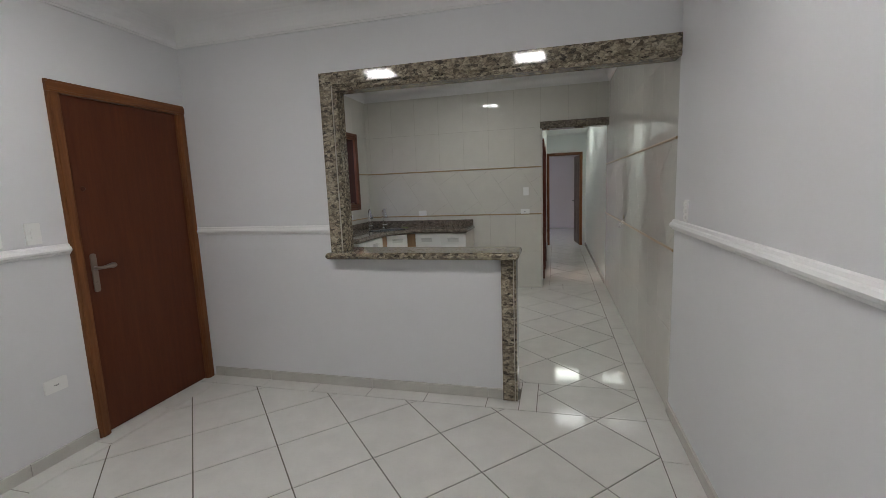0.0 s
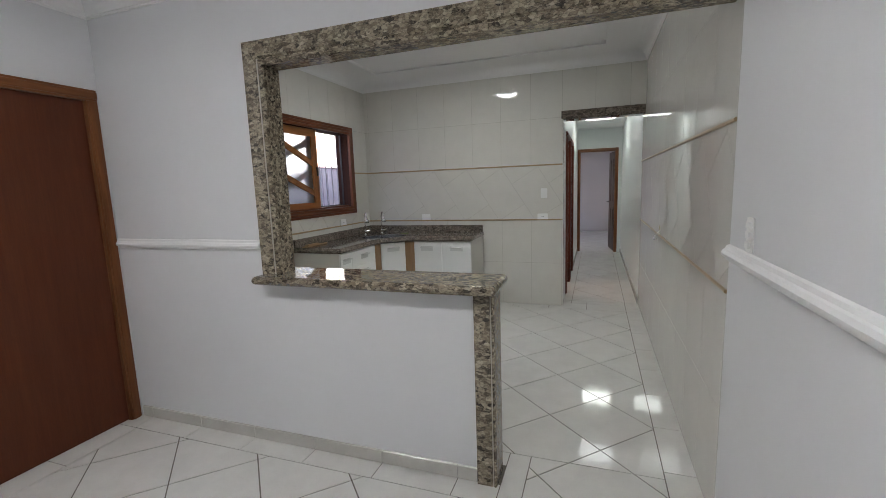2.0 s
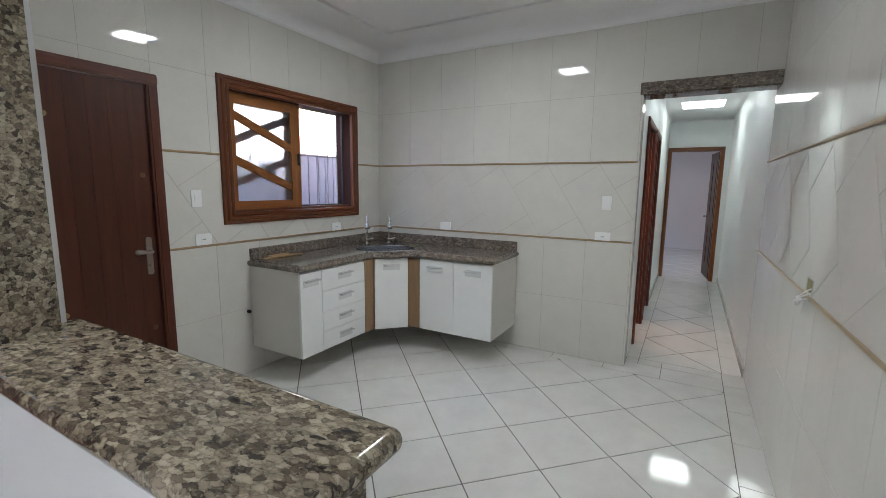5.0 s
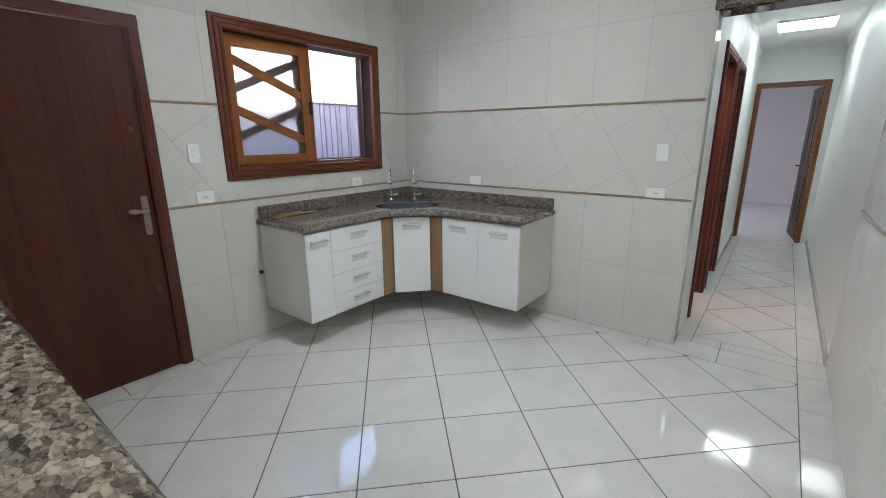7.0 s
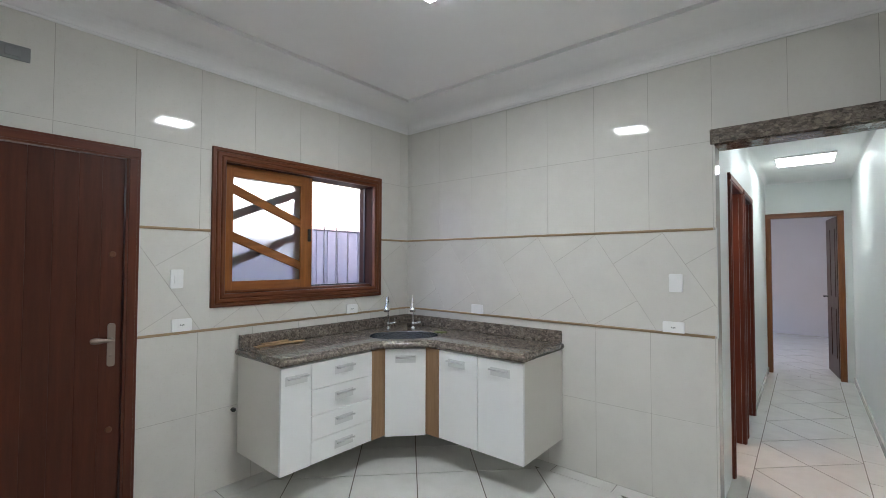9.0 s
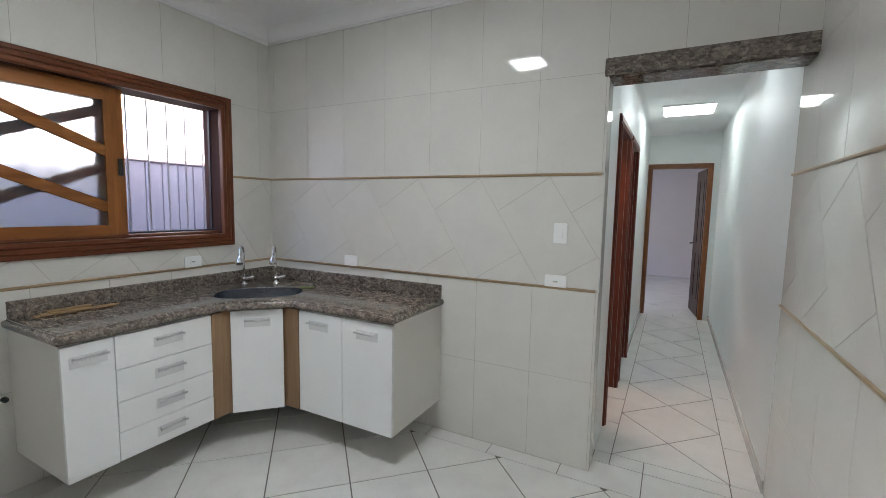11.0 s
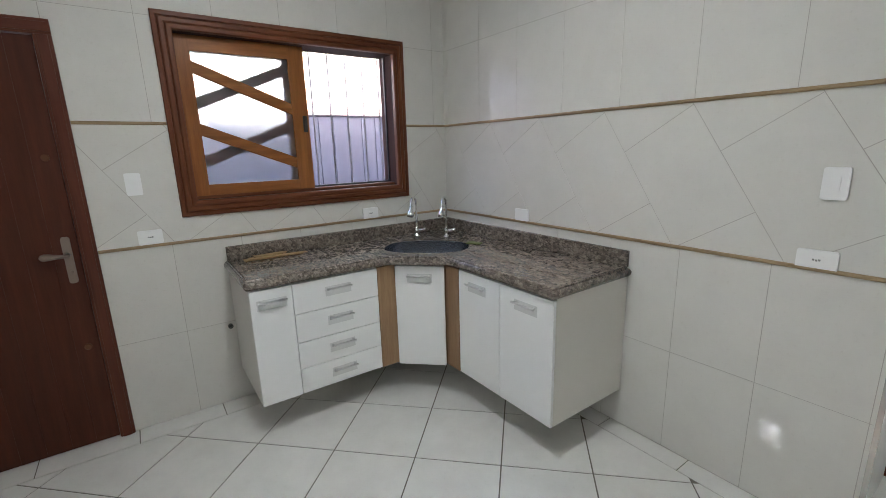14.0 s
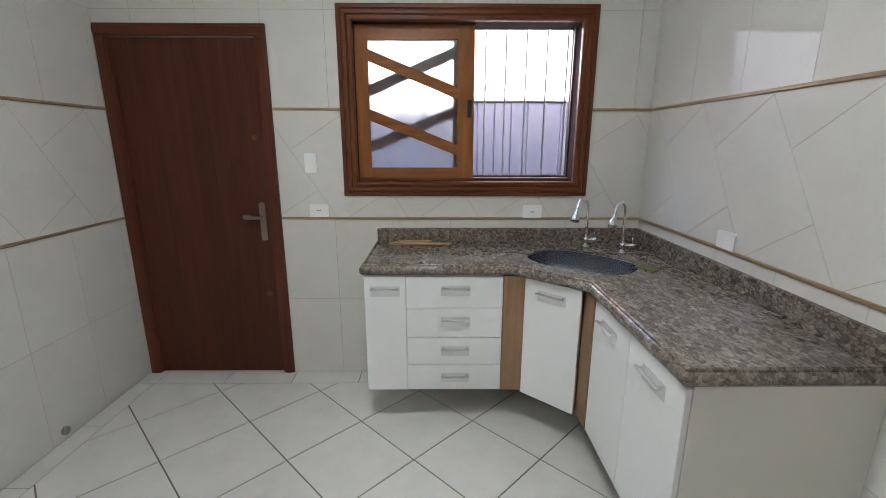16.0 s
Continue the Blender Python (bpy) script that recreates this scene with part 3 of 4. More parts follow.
# ---- window ----
def window():
    w = tagged(thing("window_1", "sliding wooden kitchen window with diagonal slats half open", "window"), kind="structure")
    y0, y1, z0, z1, c = 6.166, 7.648, 1.195, 2.265, 0.088
    ring = [(0, 0.0), (0.0, 0.014), (0.004, 0.018), (0.022, 0.02), (0.026, 0.014), (0.03, 0.02), (0.036, 0.024), (0.052, 0.024), (0.057, 0.018), (0.061, 0.022), (0.066, 0.026), (0.082, 0.026), (c, 0.02), (c, -0.012), (0, -0.012)]
    for side in range(4):
        bm = bmesh.new()
        ends = []
        for end in (0, 1):
            row = []
            for d, o in ring:
                ys, zs = (y0 + d, y1 - d), (z0 + d, z1 - d)
                p = ((ys[end], zs[1]), (ys[end], zs[0]), (ys[0], zs[end]), (ys[1], zs[end]))[side]
                row.append(bm.verts.new((XW + o, *p)))
            ends.append(row)
        n = len(ring)
        for i in range(n):
            bm.faces.new((ends[0][i], ends[1][i], ends[1][(i + 1) % n], ends[0][(i + 1) % n]))
        for row in ends:
            bm.faces.new(row)
        part("casing", bm, M_CASEY if side < 2 else M_CASE, w)
    ya, yb, za, zb = y0 + c, y1 - c, z0 + c, z1 - c
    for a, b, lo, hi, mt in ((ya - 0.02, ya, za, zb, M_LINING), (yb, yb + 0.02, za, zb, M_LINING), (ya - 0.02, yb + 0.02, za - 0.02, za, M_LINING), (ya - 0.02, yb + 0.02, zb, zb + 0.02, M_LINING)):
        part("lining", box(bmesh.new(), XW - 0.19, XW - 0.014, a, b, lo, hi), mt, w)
    part("gasket", boxes((XW - 0.13, XW - 0.11, yb - 0.008, yb, za + 0.018, zb), (XW - 0.13, XW - 0.11, 6.96, yb - 0.008, za + 0.018, za + 0.03)), M_BLACK, w, "black metal edge of the opening")
    part("track", box(bmesh.new(), XW - 0.12, XW - 0.04, ya, yb, za, za + 0.018, 0.003, 1), M_CASEY, w)

    def sash(x, s0, s1, up, nm, M_SASH=M_SASH, M_SASHY=M_SASHY):
        sh = part(nm, boxes((x - 0.03, x, s0, s0 + 0.075, za + 0.01, zb - 0.005), (x - 0.03, x, s1 - 0.1, s1, za + 0.01, zb - 0.005)), M_SASH, w, "rear sash with diagonal slats, coloured dark for backlit shade" if up else "honey brown sash with two diagonal slats")
        part("rail", box(bmesh.new(), x - 0.03, x, s0 + 0.075, s1 - 0.1, za + 0.01, za + 0.08), M_SASHY, sh)
        part("rail", box(bmesh.new(), x - 0.03, x, s0 + 0.075, s1 - 0.1, zb - 0.085, zb - 0.005), M_SASHY, sh)
        g0, g1 = s0 + 0.075, s1 - 0.1
        for za1, zb1 in ((2.01, 1.80), (1.675, 1.47)):
            p, q = (za1, zb1) if not up else (zb1 + 0.02, za1 + 0.02)
            bm = prism(bmesh.new(), [(g0, p - 0.034), (g1, q - 0.034), (g1, q + 0.032), (g0, p + 0.032)], x - 0.026, x - 0.003, lambda u, v, k: (k, u, v))
            part("slat", bm, M_SASHY, sh)
        gl = part("pane", box(bmesh.new(), x - 0.018, x - 0.014, g0, g1, za + 0.08, zb - 0.085), M_GLASS if up else M_FROST, sh, "clear glass pane" if up else "frosted glass pane")
        gl.visible_shadow = False
        return sh

    front = sash(XW - 0.045, 6.2545, 6.955, False, "front_sash")
    # rear sash in dark door wood: its backlit shade is put into the colour
    sash(XW - 0.085, 6.2545, 6.93, True, "rear_sash", M_DOOR, M_DOOR)
    bm = box(bmesh.new(), XW - 0.045, XW - 0.03, 6.915, 6.94, 1.66, 1.76, 0.004)
    lock = part("lock", bm, M_BLACK, w, "black sash lock")
    return w


window()
g = thing("window_grille", "thin grey painted vertical bars outside the window", "grille", kind="structure")
for i in range(11):
    y = 6.28 + 0.125 * i
    part("bar", tube(bmesh.new(), [(-2.585, y, 1.26), (-2.585, y, 2.2)], 0.0055, 8), M_BAR, g)
for z in (1.256, 2.196):
    part("rail", box(bmesh.new(), -2.592, -2.578, 6.225, 7.59, z, z + 0.01), M_BAR, g)

# yard beyond the window
f = structure("boundary_wall", boxes((-4.25, -4.1, -4, 16, -0.3, 1.9)), M_FENCE, "lilac grey boundary of upright sheets beyond the window", "wall")
for i in range(60):
    part("sheet", box(bmesh.new(), -4.1, -4.085, 5.2 + i * 0.16, 5.2 + i * 0.16 + 0.1575, -0.3, 1.89, 0.005, 1), M_FENCE, f)
part("coping", box(bmesh.new(), -4.27, -4.07, -4, 16, 1.9, 1.925, 0.004), M_COPING, f)
def neighbour():
    h = thing("neighbour_house", "sunlit white neighbouring house with vents and clay tile roof", "house")
    y0, y1, eave, ridge = 5.6, 22.0, 3.9, 7.0
    part("wall", boxes((-14.2, -6.6, y0, y1, -0.3, eave)), M_FACADE, h)
    part("ledge", box(bmesh.new(), -6.6, -6.5, y0, y1, 2.1, 2.17, 0.01), M_CLAY, h)
    for i in range(4):
        part("vent", box(bmesh.new(), -6.6, -6.585, 7.3 + i * 0.125, 7.37 + i * 0.125, 2.28, 2.35), M_BLACK, h)
    roof = part("roof", prism(bmesh.new(), [(-6.25, eave - 0.05), (-6.25, eave), (-10.4, ridge), (-14.5, eave), (-14.5, eave - 0.05)], y0 - 0.3, y1 + 0.3, lambda u, v, w: (u, w, v)), M_CLAY, h, "sunlit salmon clay tile roof")
    rows = bmesh.new()
    for i in range(76):
        y = y0 - 0.2 + i * 0.22
        for k in range(4):
            (ya, na), (yb, nb) = ((y + 0.1 * math.cos(math.pi * q / 4), 0.06 * math.sin(math.pi * q / 4)) for q in (k, k + 1))
            rows.faces.new([rows.verts.new(p) for p in ((-6.2, ya, eave - 0.03 + na), (-6.2, yb, eave - 0.03 + nb), (-10.4, yb, ridge + 0.005 + nb), (-10.4, ya, ridge + 0.005 + na))])
    tagged(part("roof_tiles", rows, M_CLAY, roof), kind="stuff")


neighbour()


# unseen wall, added to keep bright sky out of the north tiles' reflections
structure("sky_screen_wall", boxes((-6.8, -6.6, -6, 5.2, -0.3, 6.0)), M_FENCE, "unseen plain lilac grey wall added to block the sky", "wall")


# ---- granite portal ----
def portal():
    t = tagged(thing("granite_portal", "polished brown granite frame around the kitchen opening", "portal"), kind="structure")

    def ribbed(bm, place, a, b, depth):
        """A stone band 0.125 wide with a bead along its inner edge. place(u across, v along, w outwards)."""
        prof = [(0, 0), (0, depth), (0.004, depth + 0.004), (0.084, depth + 0.004), (0.089, depth - 0.004), (0.095, depth - 0.004), (0.098, depth + 0.002), (0.104, depth + 0.006),
                (0.112, depth + 0.007), (0.12, depth + 0.002), (0.125, depth - 0.008), (0.125, 0)]
        lo = [bm.verts.new(place(u, a(u), w)) for u, w in prof]
        hi = [bm.verts.new(place(u, b(u), w)) for u, w in prof]
        n = len(prof)
        for i in range(n):
            bm.faces.new((lo[i], hi[i], hi[(i + 1) % n], lo[(i + 1) % n]))
        bm.faces.new(lo)
        bm.faces.new(hi[::-1])
        return bm

    F = YP + 0.002
    part("jamb", ribbed(bmesh.new(), lambda u, v, w: (-1.238 + u, F - w, v), lambda u: 1.03, lambda u: 2.272 - u, 0.024), M_GRANITE, t)
    part("lintel", ribbed(bmesh.new(), lambda u, v, w: (v, F - w, 2.272 - u), lambda u: -1.238 + u, lambda u: XE - 0.002, 0.024), M_GRANITE, t)
    part("reveal", boxes((-1.2, -1.128, F, 4.752, 1.03, 2.152)), M_GRANITE, t)
    part("reveal", boxes((-1.2, XE - 0.002, F, 4.752, 2.152, 2.2)), M_GRANITE, t)
    # post under the sill's free end
    part("post", ribbed(bmesh.new(), lambda u, v, w: (-0.01 + (u * 0.92 if u < 0.0885 else 0.0815 + (u - 0.0885) * 0.51), F - w, v), lambda u: 0.0, lambda u: 0.989, 0.024), M_GRANITE, t)
    part("joint", boxes((-1.238 + 0.0885, -1.238 + 0.0955, F - 0.026, F - 0.01, 1.038, 2.18)), M_JOINT, t, "pale joint between two granite slabs")
    part("joint", boxes((0.0705, 0.0755, F - 0.026, F - 0.01, 0.0, 0.989)), M_JOINT, t, "pale joint between two granite slabs")
    part("post", boxes((0.031, 0.09, F, 4.752, -0.1, 0.989)), M_GRANITE, t)
    return t


portal()
outline = round_corners([(-1.238, 4.52), (0.116, 4.52), (0.116, 4.845), (-1.238, 4.845)], [0.0, 0.03, 0.03, 0.0])
tagged(part("bar_counter", slab(outline, 0.99, 1.038, 0.022), M_GRANITE, None, "", False),
       "polished brown granite bar top on the half wall", "counter", kind="structure")

t = tagged(thing("granite_beam", "brown granite facing over the hallway opening", "beam"), kind="structure")
part("face", box(bmesh.new(), 0.146, XE - 0.002, YN - 0.024, YN + 0.004, 2.212, 2.3, 0.003), M_GRANITE_TOP, t)
part("soffit", box(bmesh.new(), XH + 0.001, XE - 0.002, YN + 0.006, 8.18, 2.205, 2.2235), M_GRANITE_TOP, t)
part("face", box(bmesh.new(), XH - 0.003, XE - 0.002, 8.16, 8.182, 2.224, 2.3, 0.003), M_GRANITE_TOP, t)


# ---- chair rail and skirting ----
RAIL = [(0, 0), (0.012, 0.002), (0.016, 0.012), (0.026, 0.018), (0.03, 0.03), (0.024, 0.042), (0.016, 0.046), (0.012, 0.058), (0, 0.062)]


def moulding(name, place, a, b, z, profile=RAIL, material=None, label="", cat="trim"):
    bm = prism(bmesh.new(), profile, a, b, lambda u, v, w: place(u, w, z + v))
    return structure(name, bm, material or M_TRIM, label, cat)


RL = "white moulded chair rail on painted wall"
moulding("trim_rail", lambda d, s, z: (XW + 0.008 + d, s, z), YS, 3.678, 1.165, label=RL)
moulding("trim_rail", lambda d, s, z: (s, YP - d, z), XW + 0.008, -1.244, 1.165, label=RL)
moulding("trim_rail", lambda d, s, z: (XE - d, s, z), YS, 4.645, 1.165, label=RL)
SK = [(0, 0), (0.013, 0), (0.013, 0.069), (0.01, 0.072), (0, 0.072)]


def skirting(name, place, a, b, step=0.435, first=0.0):
    base = thing(name, "cream tile skirting along the painted wall", "skirting", kind="structure")
    s = a
    while s < b - 0.01:
        e = min(s + (first if first and s == a else step), b)
        part("tile", prism(bmesh.new(), SK, s, e - 0.004, lambda u, v, w: place(u, w, v)), M_SKIRT, base)
        s = e


skirting("baseboard", lambda d, s, z: (s, YP - d, z), -2.382, -0.0105, first=0.092)
skirting("baseboard", lambda d, s, z: (XW + 0.008 + d, s, z), YS, 3.678)
skirting("baseboard", lambda d, s, z: (XE - d, s, z), YS, 4.645)
skirting("baseboard", lambda d, s, z: (XE + 0.004 - d, s, z), YT + 0.002, YEND)
skirting("baseboard", lambda d, s, z: (XH - 0.004 + d, s, z), 10.262, YEND)


# ---- kitchen units ----
CZ0, CZ1 = 0.203, 0.858


def bar_handle(parent, P, w=0.146):
    """Flat bar on two posts over a pale plate. P(u along, v up, w out)."""
    bm = prism(bmesh.new(), [(-w * 0.52, -0.045), (w * 0.52, -0.045), (w * 0.52, 0.01), (-w * 0.52, 0.01)], 0.0, 0.0012, lambda u, v, k: P(u, v, k))
    plate = part("handle", bm, M_FILM, parent, "metal bar handle")
    part("grip", tube(bmesh.new(), [P(-w / 2, 0, 0.026), P(0, 0, 0.028), P(w / 2, 0, 0.026)], 0.0068, 8), M_STEEL, plate, "", True)
    for s in (-1, 1):
        part("stud", tube(bmesh.new(), [P(s * w * 0.42, 0, 0.0), P(s * w * 0.42, 0, 0.026)], 0.004, 8), M_STEEL, plate)


def front(parent, name, P, u0, u1, v0, v1, material, handle=None, w=0.146):
    bm = bmesh.new()
    m = prism(bm, [(u0, v0), (u1, v0), (u1, v1), (u0, v1)], 0.002, 0.02, lambda u, v, k: P(u, v, k))
    bmesh.ops.bevel(m, geom=list(m.edges), offset=0.0015, segments=1, affect="EDGES")
    f = part(name, m, material, parent)
    if handle:
        bar_handle(f, lambda u, v, k: P(handle[0] + u, handle[1] + v, 0.02 + k), w)


# drawer unit against the window wall
XF = -1.862
c = thing("base_cabinet", "white wall-hung base cabinet with door and four drawers", "cabinet")
part("body", box(bmesh.new(), XW, XF - 0.02, 6.36, 7.075, CZ0, CZ1, 0.001, 1), M_SIDE, c)
P = lambda u, v, k: (XF - 0.02 + k, u, v)
front(c, "door", P, 6.36, 6.572, CZ0, 0.848, M_WHITE, (6.466, 0.785))
zs = [CZ0, 0.353, 0.509, 0.676, 0.848]
for a, b in zip(zs, zs[1:]):
    front(c, "drawer", P, 6.575, 7.075, a + 0.0015, b - 0.0015, M_WHITE, (6.83, b - 0.06))
# two-door unit against the hallway side wall
YFR = 7.43
c = thing("base_cabinet", "white wall-hung base cabinet with two doors", "cabinet")
part("body", box(bmesh.new(), -1.522, -0.815, YFR + 0.02, YN, CZ0, CZ1, 0.001, 1), M_SIDE, c)
P = lambda u, v, k: (u, YFR + 0.02 - k, v)
front(c, "door", P, -1.522, -1.175, CZ0, 0.848, M_WHITE, (-1.36, 0.785))
front(c, "door", P, -1.172, -0.815, CZ0, 0.848, M_WHITE, (-0.99, 0.785))
# corner unit with a slanting door between brown fillers
c = thing("corner_cabinet", "white slanting corner cabinet door between brown fillers", "cabinet")
A, B = Vector((-1.852, 7.196)), Vector((-1.645, 7.416))
dirn = (B - A).normalized()
nrm = Vector((dirn.y, -dirn.x))
L = (B - A).length


def PC(u, v, k):
    p = A + dirn * u + nrm * k
    return (p.x, p.y, v)


part("body", prism(bmesh.new(), [(XW, 7.08), (XF - 0.03, 7.08), (XF - 0.03, 7.19), (-1.66, YFR + 0.03), (-1.53, YFR + 0.03), (-1.53, YN), (XW, YN)], CZ0 + 0.01, 0.70, lambda u, v, k: (u, v, k)), M_SIDE, c)
part("filler", box(bmesh.new(), XF - 0.018, XF + 0.003, 7.078, 7.21, CZ0, 0.85), M_BROWN, c, "brown laminate filler strip")
part("filler", box(bmesh.new(), -1.66, -1.524, YFR - 0.006, YFR + 0.015, CZ0, 0.85), M_BROWN, c, "brown laminate filler strip")
front(c, "door", PC, 0.0, L, CZ0, 0.848, M_WHITE, (L / 2, 0.79))

# worktop with basin
S0 = Vector((-1.957, 7.497))


def oval(a, b, n=36, e=0.75):
    out = []
    for i in range(n):
        t = 2 * math.pi * i / n
        cu, sv = math.cos(t), math.sin(t)
        p = S0 + dirn * (a * math.copysign(abs(cu) ** e, cu)) + nrm * (b * math.copysign(abs(sv) ** e, sv))
        out.append((p.x, p.y))
    return out


top = thing("worktop", "polished brown granite corner worktop with upstand", "worktop")
outline = round_corners([(XW, 6.338), (-1.842, 6.338), (-1.842, 7.115), (-1.575, 7.408), (-0.795, 7.408), (-0.795, YN), (XW, YN)], [0, 0.02, 0.035, 0.03, 0.02, 0, 0])
hole = oval(0.282, 0.202)
part("slab", slab(outline, 0.859, 0.905, 0.018, hole), M_GRANITE_TOP, top)
lip = [p for p in offset(outline, 0.021) if p[0] > XW + 0.05 and p[1] < YN - 0.05]
lip = [(XW + 0.024, lip[0][1])] + lip + [(lip[-1][0], YN - 0.024)]
part("drip_edge", tube(bmesh.new(), [(x, y, 0.9062) for x, y in lip], 0.008, 12), M_GRANITE_TOP, top, "raised polished drip edge", True)
part("upstand", box(bmesh.new(), XW, XW + 0.022, 6.36, YN, 0.905, 0.995, 0.005), M_GRANITE_TOP, top)
part("upstand", box(bmesh.new(), XW + 0.022, -0.812, YN - 0.022, YN, 0.905, 0.995, 0.005), M_GRANITE_TOP, top)
basin = bmesh.new()
rings = []
for a, b, z in ((0.2812, 0.2012, 0.899), (0.279, 0.199, 0.8995), (0.2787, 0.1987, 0.8975), (0.2785, 0.1985, 0.894), (0.276, 0.196, 0.84), (0.266, 0.186, 0.75), (0.24, 0.16, 0.725), (0.05, 0.05, 0.718)):
    rings.append([basin.verts.new((x, y, z)) for x, y in oval(a, b)])
for r, s in zip(rings, rings[1:]):
    for i in range(36):
        basin.faces.new((r[i], r[(i + 1) % 36], s[(i + 1) % 36], s[i]))
basin.faces.new(rings[-1])
tagged(part("sink_basin", basin, M_BASIN, None, "", True), "oval stainless steel sink basin set in granite worktop", "sink")


def faucet(x, y, ang):
    f = thing("faucet", "chrome gooseneck kitchen tap with ribbed spout", "tap", "sink taps")
    up = Vector((0, 0, 1))
    out = Vector((math.cos(ang), math.sin(ang), 0))
    side = Vector((-out.y, out.x, 0))
    p = Vector((x, y, 0.905))
    part("base", lathe(bmesh.new(), [(0.024, 0), (0.024, 0.005), (0.014, 0.01), (0.012, 0.03), (0.015, 0.036), (0.015, 0.052), (0.0095, 0.058)], Matrix.Translation(p), 18), M_CHROME, f, "", True)
    pts = [p + up * h for h in (0.06, 0.12, 0.2, 0.23)]
    for i in range(1, 11):
        a = math.pi * i / 10
        pts.append(p + up * (0.23 + 0.062 * math.sin(a)) + out * (0.06 * (1 - math.cos(a))))
    part("neck", tube(bmesh.new(), pts, 0.0085, 12), M_CHROME, f, "", True)
    q = pts[-1]
    part("spout", lathe(bmesh.new(), [(0.011, 0.01), (0.0105, -0.008), (0.0125, -0.014), (0.0115, -0.018), (0.014, -0.024), (0.022, -0.036), (0.0265, -0.048), (0.0265, -0.06), (0.021, -0.069), (0.014, -0.069)], Matrix.Translation(q) @ Matrix.Rotation(-0.35, 4, side), 18), M_CHROME, f, "", True)
    lv = p + up * 0.044
    arm = part("lever", tube(bmesh.new(), [lv, lv + side * 0.024, lv + side * 0.045 + up * 0.004, lv + side * 0.064 + up * 0.01, lv + side * 0.07 + up * 0.012], [0.011, 0.012, 0.0125, 0.01, 0.004], 10), M_CHROME, f, "", True)
    part("pin", tube(bmesh.new(), [lv + side * 0.06 + up * 0.008, lv + side * 0.056 + up * 0.05], 0.0035, 8), M_CHROME, arm)


faucet(-2.29, 7.63, -0.85)
faucet(-2.13, 7.785, -0.85)

# things left on the worktop
cb = thing("cardboard_strip", "torn brown cardboard strips lying on the worktop", "cardboard")
for dx, dy, dz, turn, ln in ((-2.325, 6.44, 0.9055, 88, 0.38), (-2.315, 6.46, 0.9125, 84, 0.33), (-2.33, 6.5, 0.9195, 92, 0.2)):
    bm = prism(bmesh.new(), [(0, 0), (ln * 0.93, 0), (ln * 0.9, 0.014), (ln, 0.02), (ln * 0.95, 0.044), (ln * 0.25, 0.042), (0.0, 0.05)], 0, 0.006, lambda u, v, k: (u, v, k))
    part("strip", bm, M_CARD, cb).matrix_basis = pose(dx, dy, dz, 0, 0, turn)
bm = box(bmesh.new(), -0.05, 0.05, -0.03, 0.03, 0, 0.008, 0.003)
tagged(part("scrub_pad", bm, M_GREEN), "dark green scrub pad beside the sink", "scrub pad").matrix_basis = pose(-1.8, 7.775, 0.9055, 0, 0, 30)


# ---- sockets and switches ----
def plate(name, P, w, h, kind, label, group=""):
    t = thing(name, label, "socket" if kind in ("socket", "blank") else "switch", group)
    bm = prism(bmesh.new(), round_corners([(-w / 2, -h / 2), (w / 2, -h / 2), (w / 2, h / 2), (-w / 2, h / 2)], [0.01] * 4, 4), 0, 0.004 if kind == "triple" else 0.009, lambda u, v, k: P(u, v, k))
    part("plate", bm, M_PLASTIC, t)
    if kind == "triple":
        for v in (-0.034, 0.0, 0.034):
            part("rocker", prism(bmesh.new(), round_corners([(-0.016, v - 0.011), (0.016, v - 0.011), (0.016, v + 0.011), (-0.016, v + 0.011)], [0.004] * 4, 3), 0.004, 0.013, lambda u, v, k: P(u, v, k)), M_PLASTIC, t)
    elif kind == "switch":
        part("rocker", prism(bmesh.new(), [(-0.014, -0.024), (0.014, -0.024), (0.014, 0.024), (-0.014, 0.024)], 0.009, 0.013, lambda u, v, k: P(u, v, k)), M_PLASTIC, t)
    elif kind == "socket":
        part("insert", prism(bmesh.new(), round_corners([(-0.022, -0.016), (0.022, -0.016), (0.022, 0.016), (-0.022, 0.016)], [0.008] * 4, 3), 0.009, 0.0115, lambda u, v, k: P(u, v, k)), M_PLASTIC, t)
        for s in (-1, 0, 1):
            part("hole", prism(bmesh.new(), [(s * 0.009 - 0.0035, -0.0035 + abs(s) * 0.002), (s * 0.009 + 0.0035, -0.0035 + abs(s) * 0.002), (s * 0.009 + 0.0035, 0.0035 + abs(s) * 0.002), (s * 0.009 - 0.0035, 0.0035 + abs(s) * 0.002)], 0.0115, 0.0119, lambda u, v, k: P(u, v, k)), M_GREY, t)
    return t


on_west = lambda y, z, x=XW: (lambda u, v, k: (x + k, y + u, z + v))
on_north = lambda x, z: (lambda u, v, k: (x + u, YN - k, z + v))
on_east = lambda y, z: (lambda u, v, k: (XE - k, y + u, z + v))
plate("switch", on_west(5.97, 1.392), 0.072, 0.117, "switch", "white light switch on the tiled wall")
plate("socket", on_west(6.003, 1.103), 0.115, 0.078, "socket", "white double socket on the bronze listel")
plate("socket", on_west(7.324, 1.095), 0.118, 0.08, "socket", "white socket plate below the kitchen window")
plate("socket", on_north(-1.577, 1.1), 0.118, 0.076, "blank", "blank white plate above the worktop")
plate("switch", on_north(-0.052, 1.372), 0.076, 0.115, "switch", "white light switch beside the hallway opening")
plate("socket", on_north(-0.068, 1.09), 0.124, 0.077, "socket", "white socket plate beside the hallway opening")
plate("switch", on_west(3.51, 1.3, XW + 0.008), 0.072, 0.117, "switch", "white light switch above the chair rail")
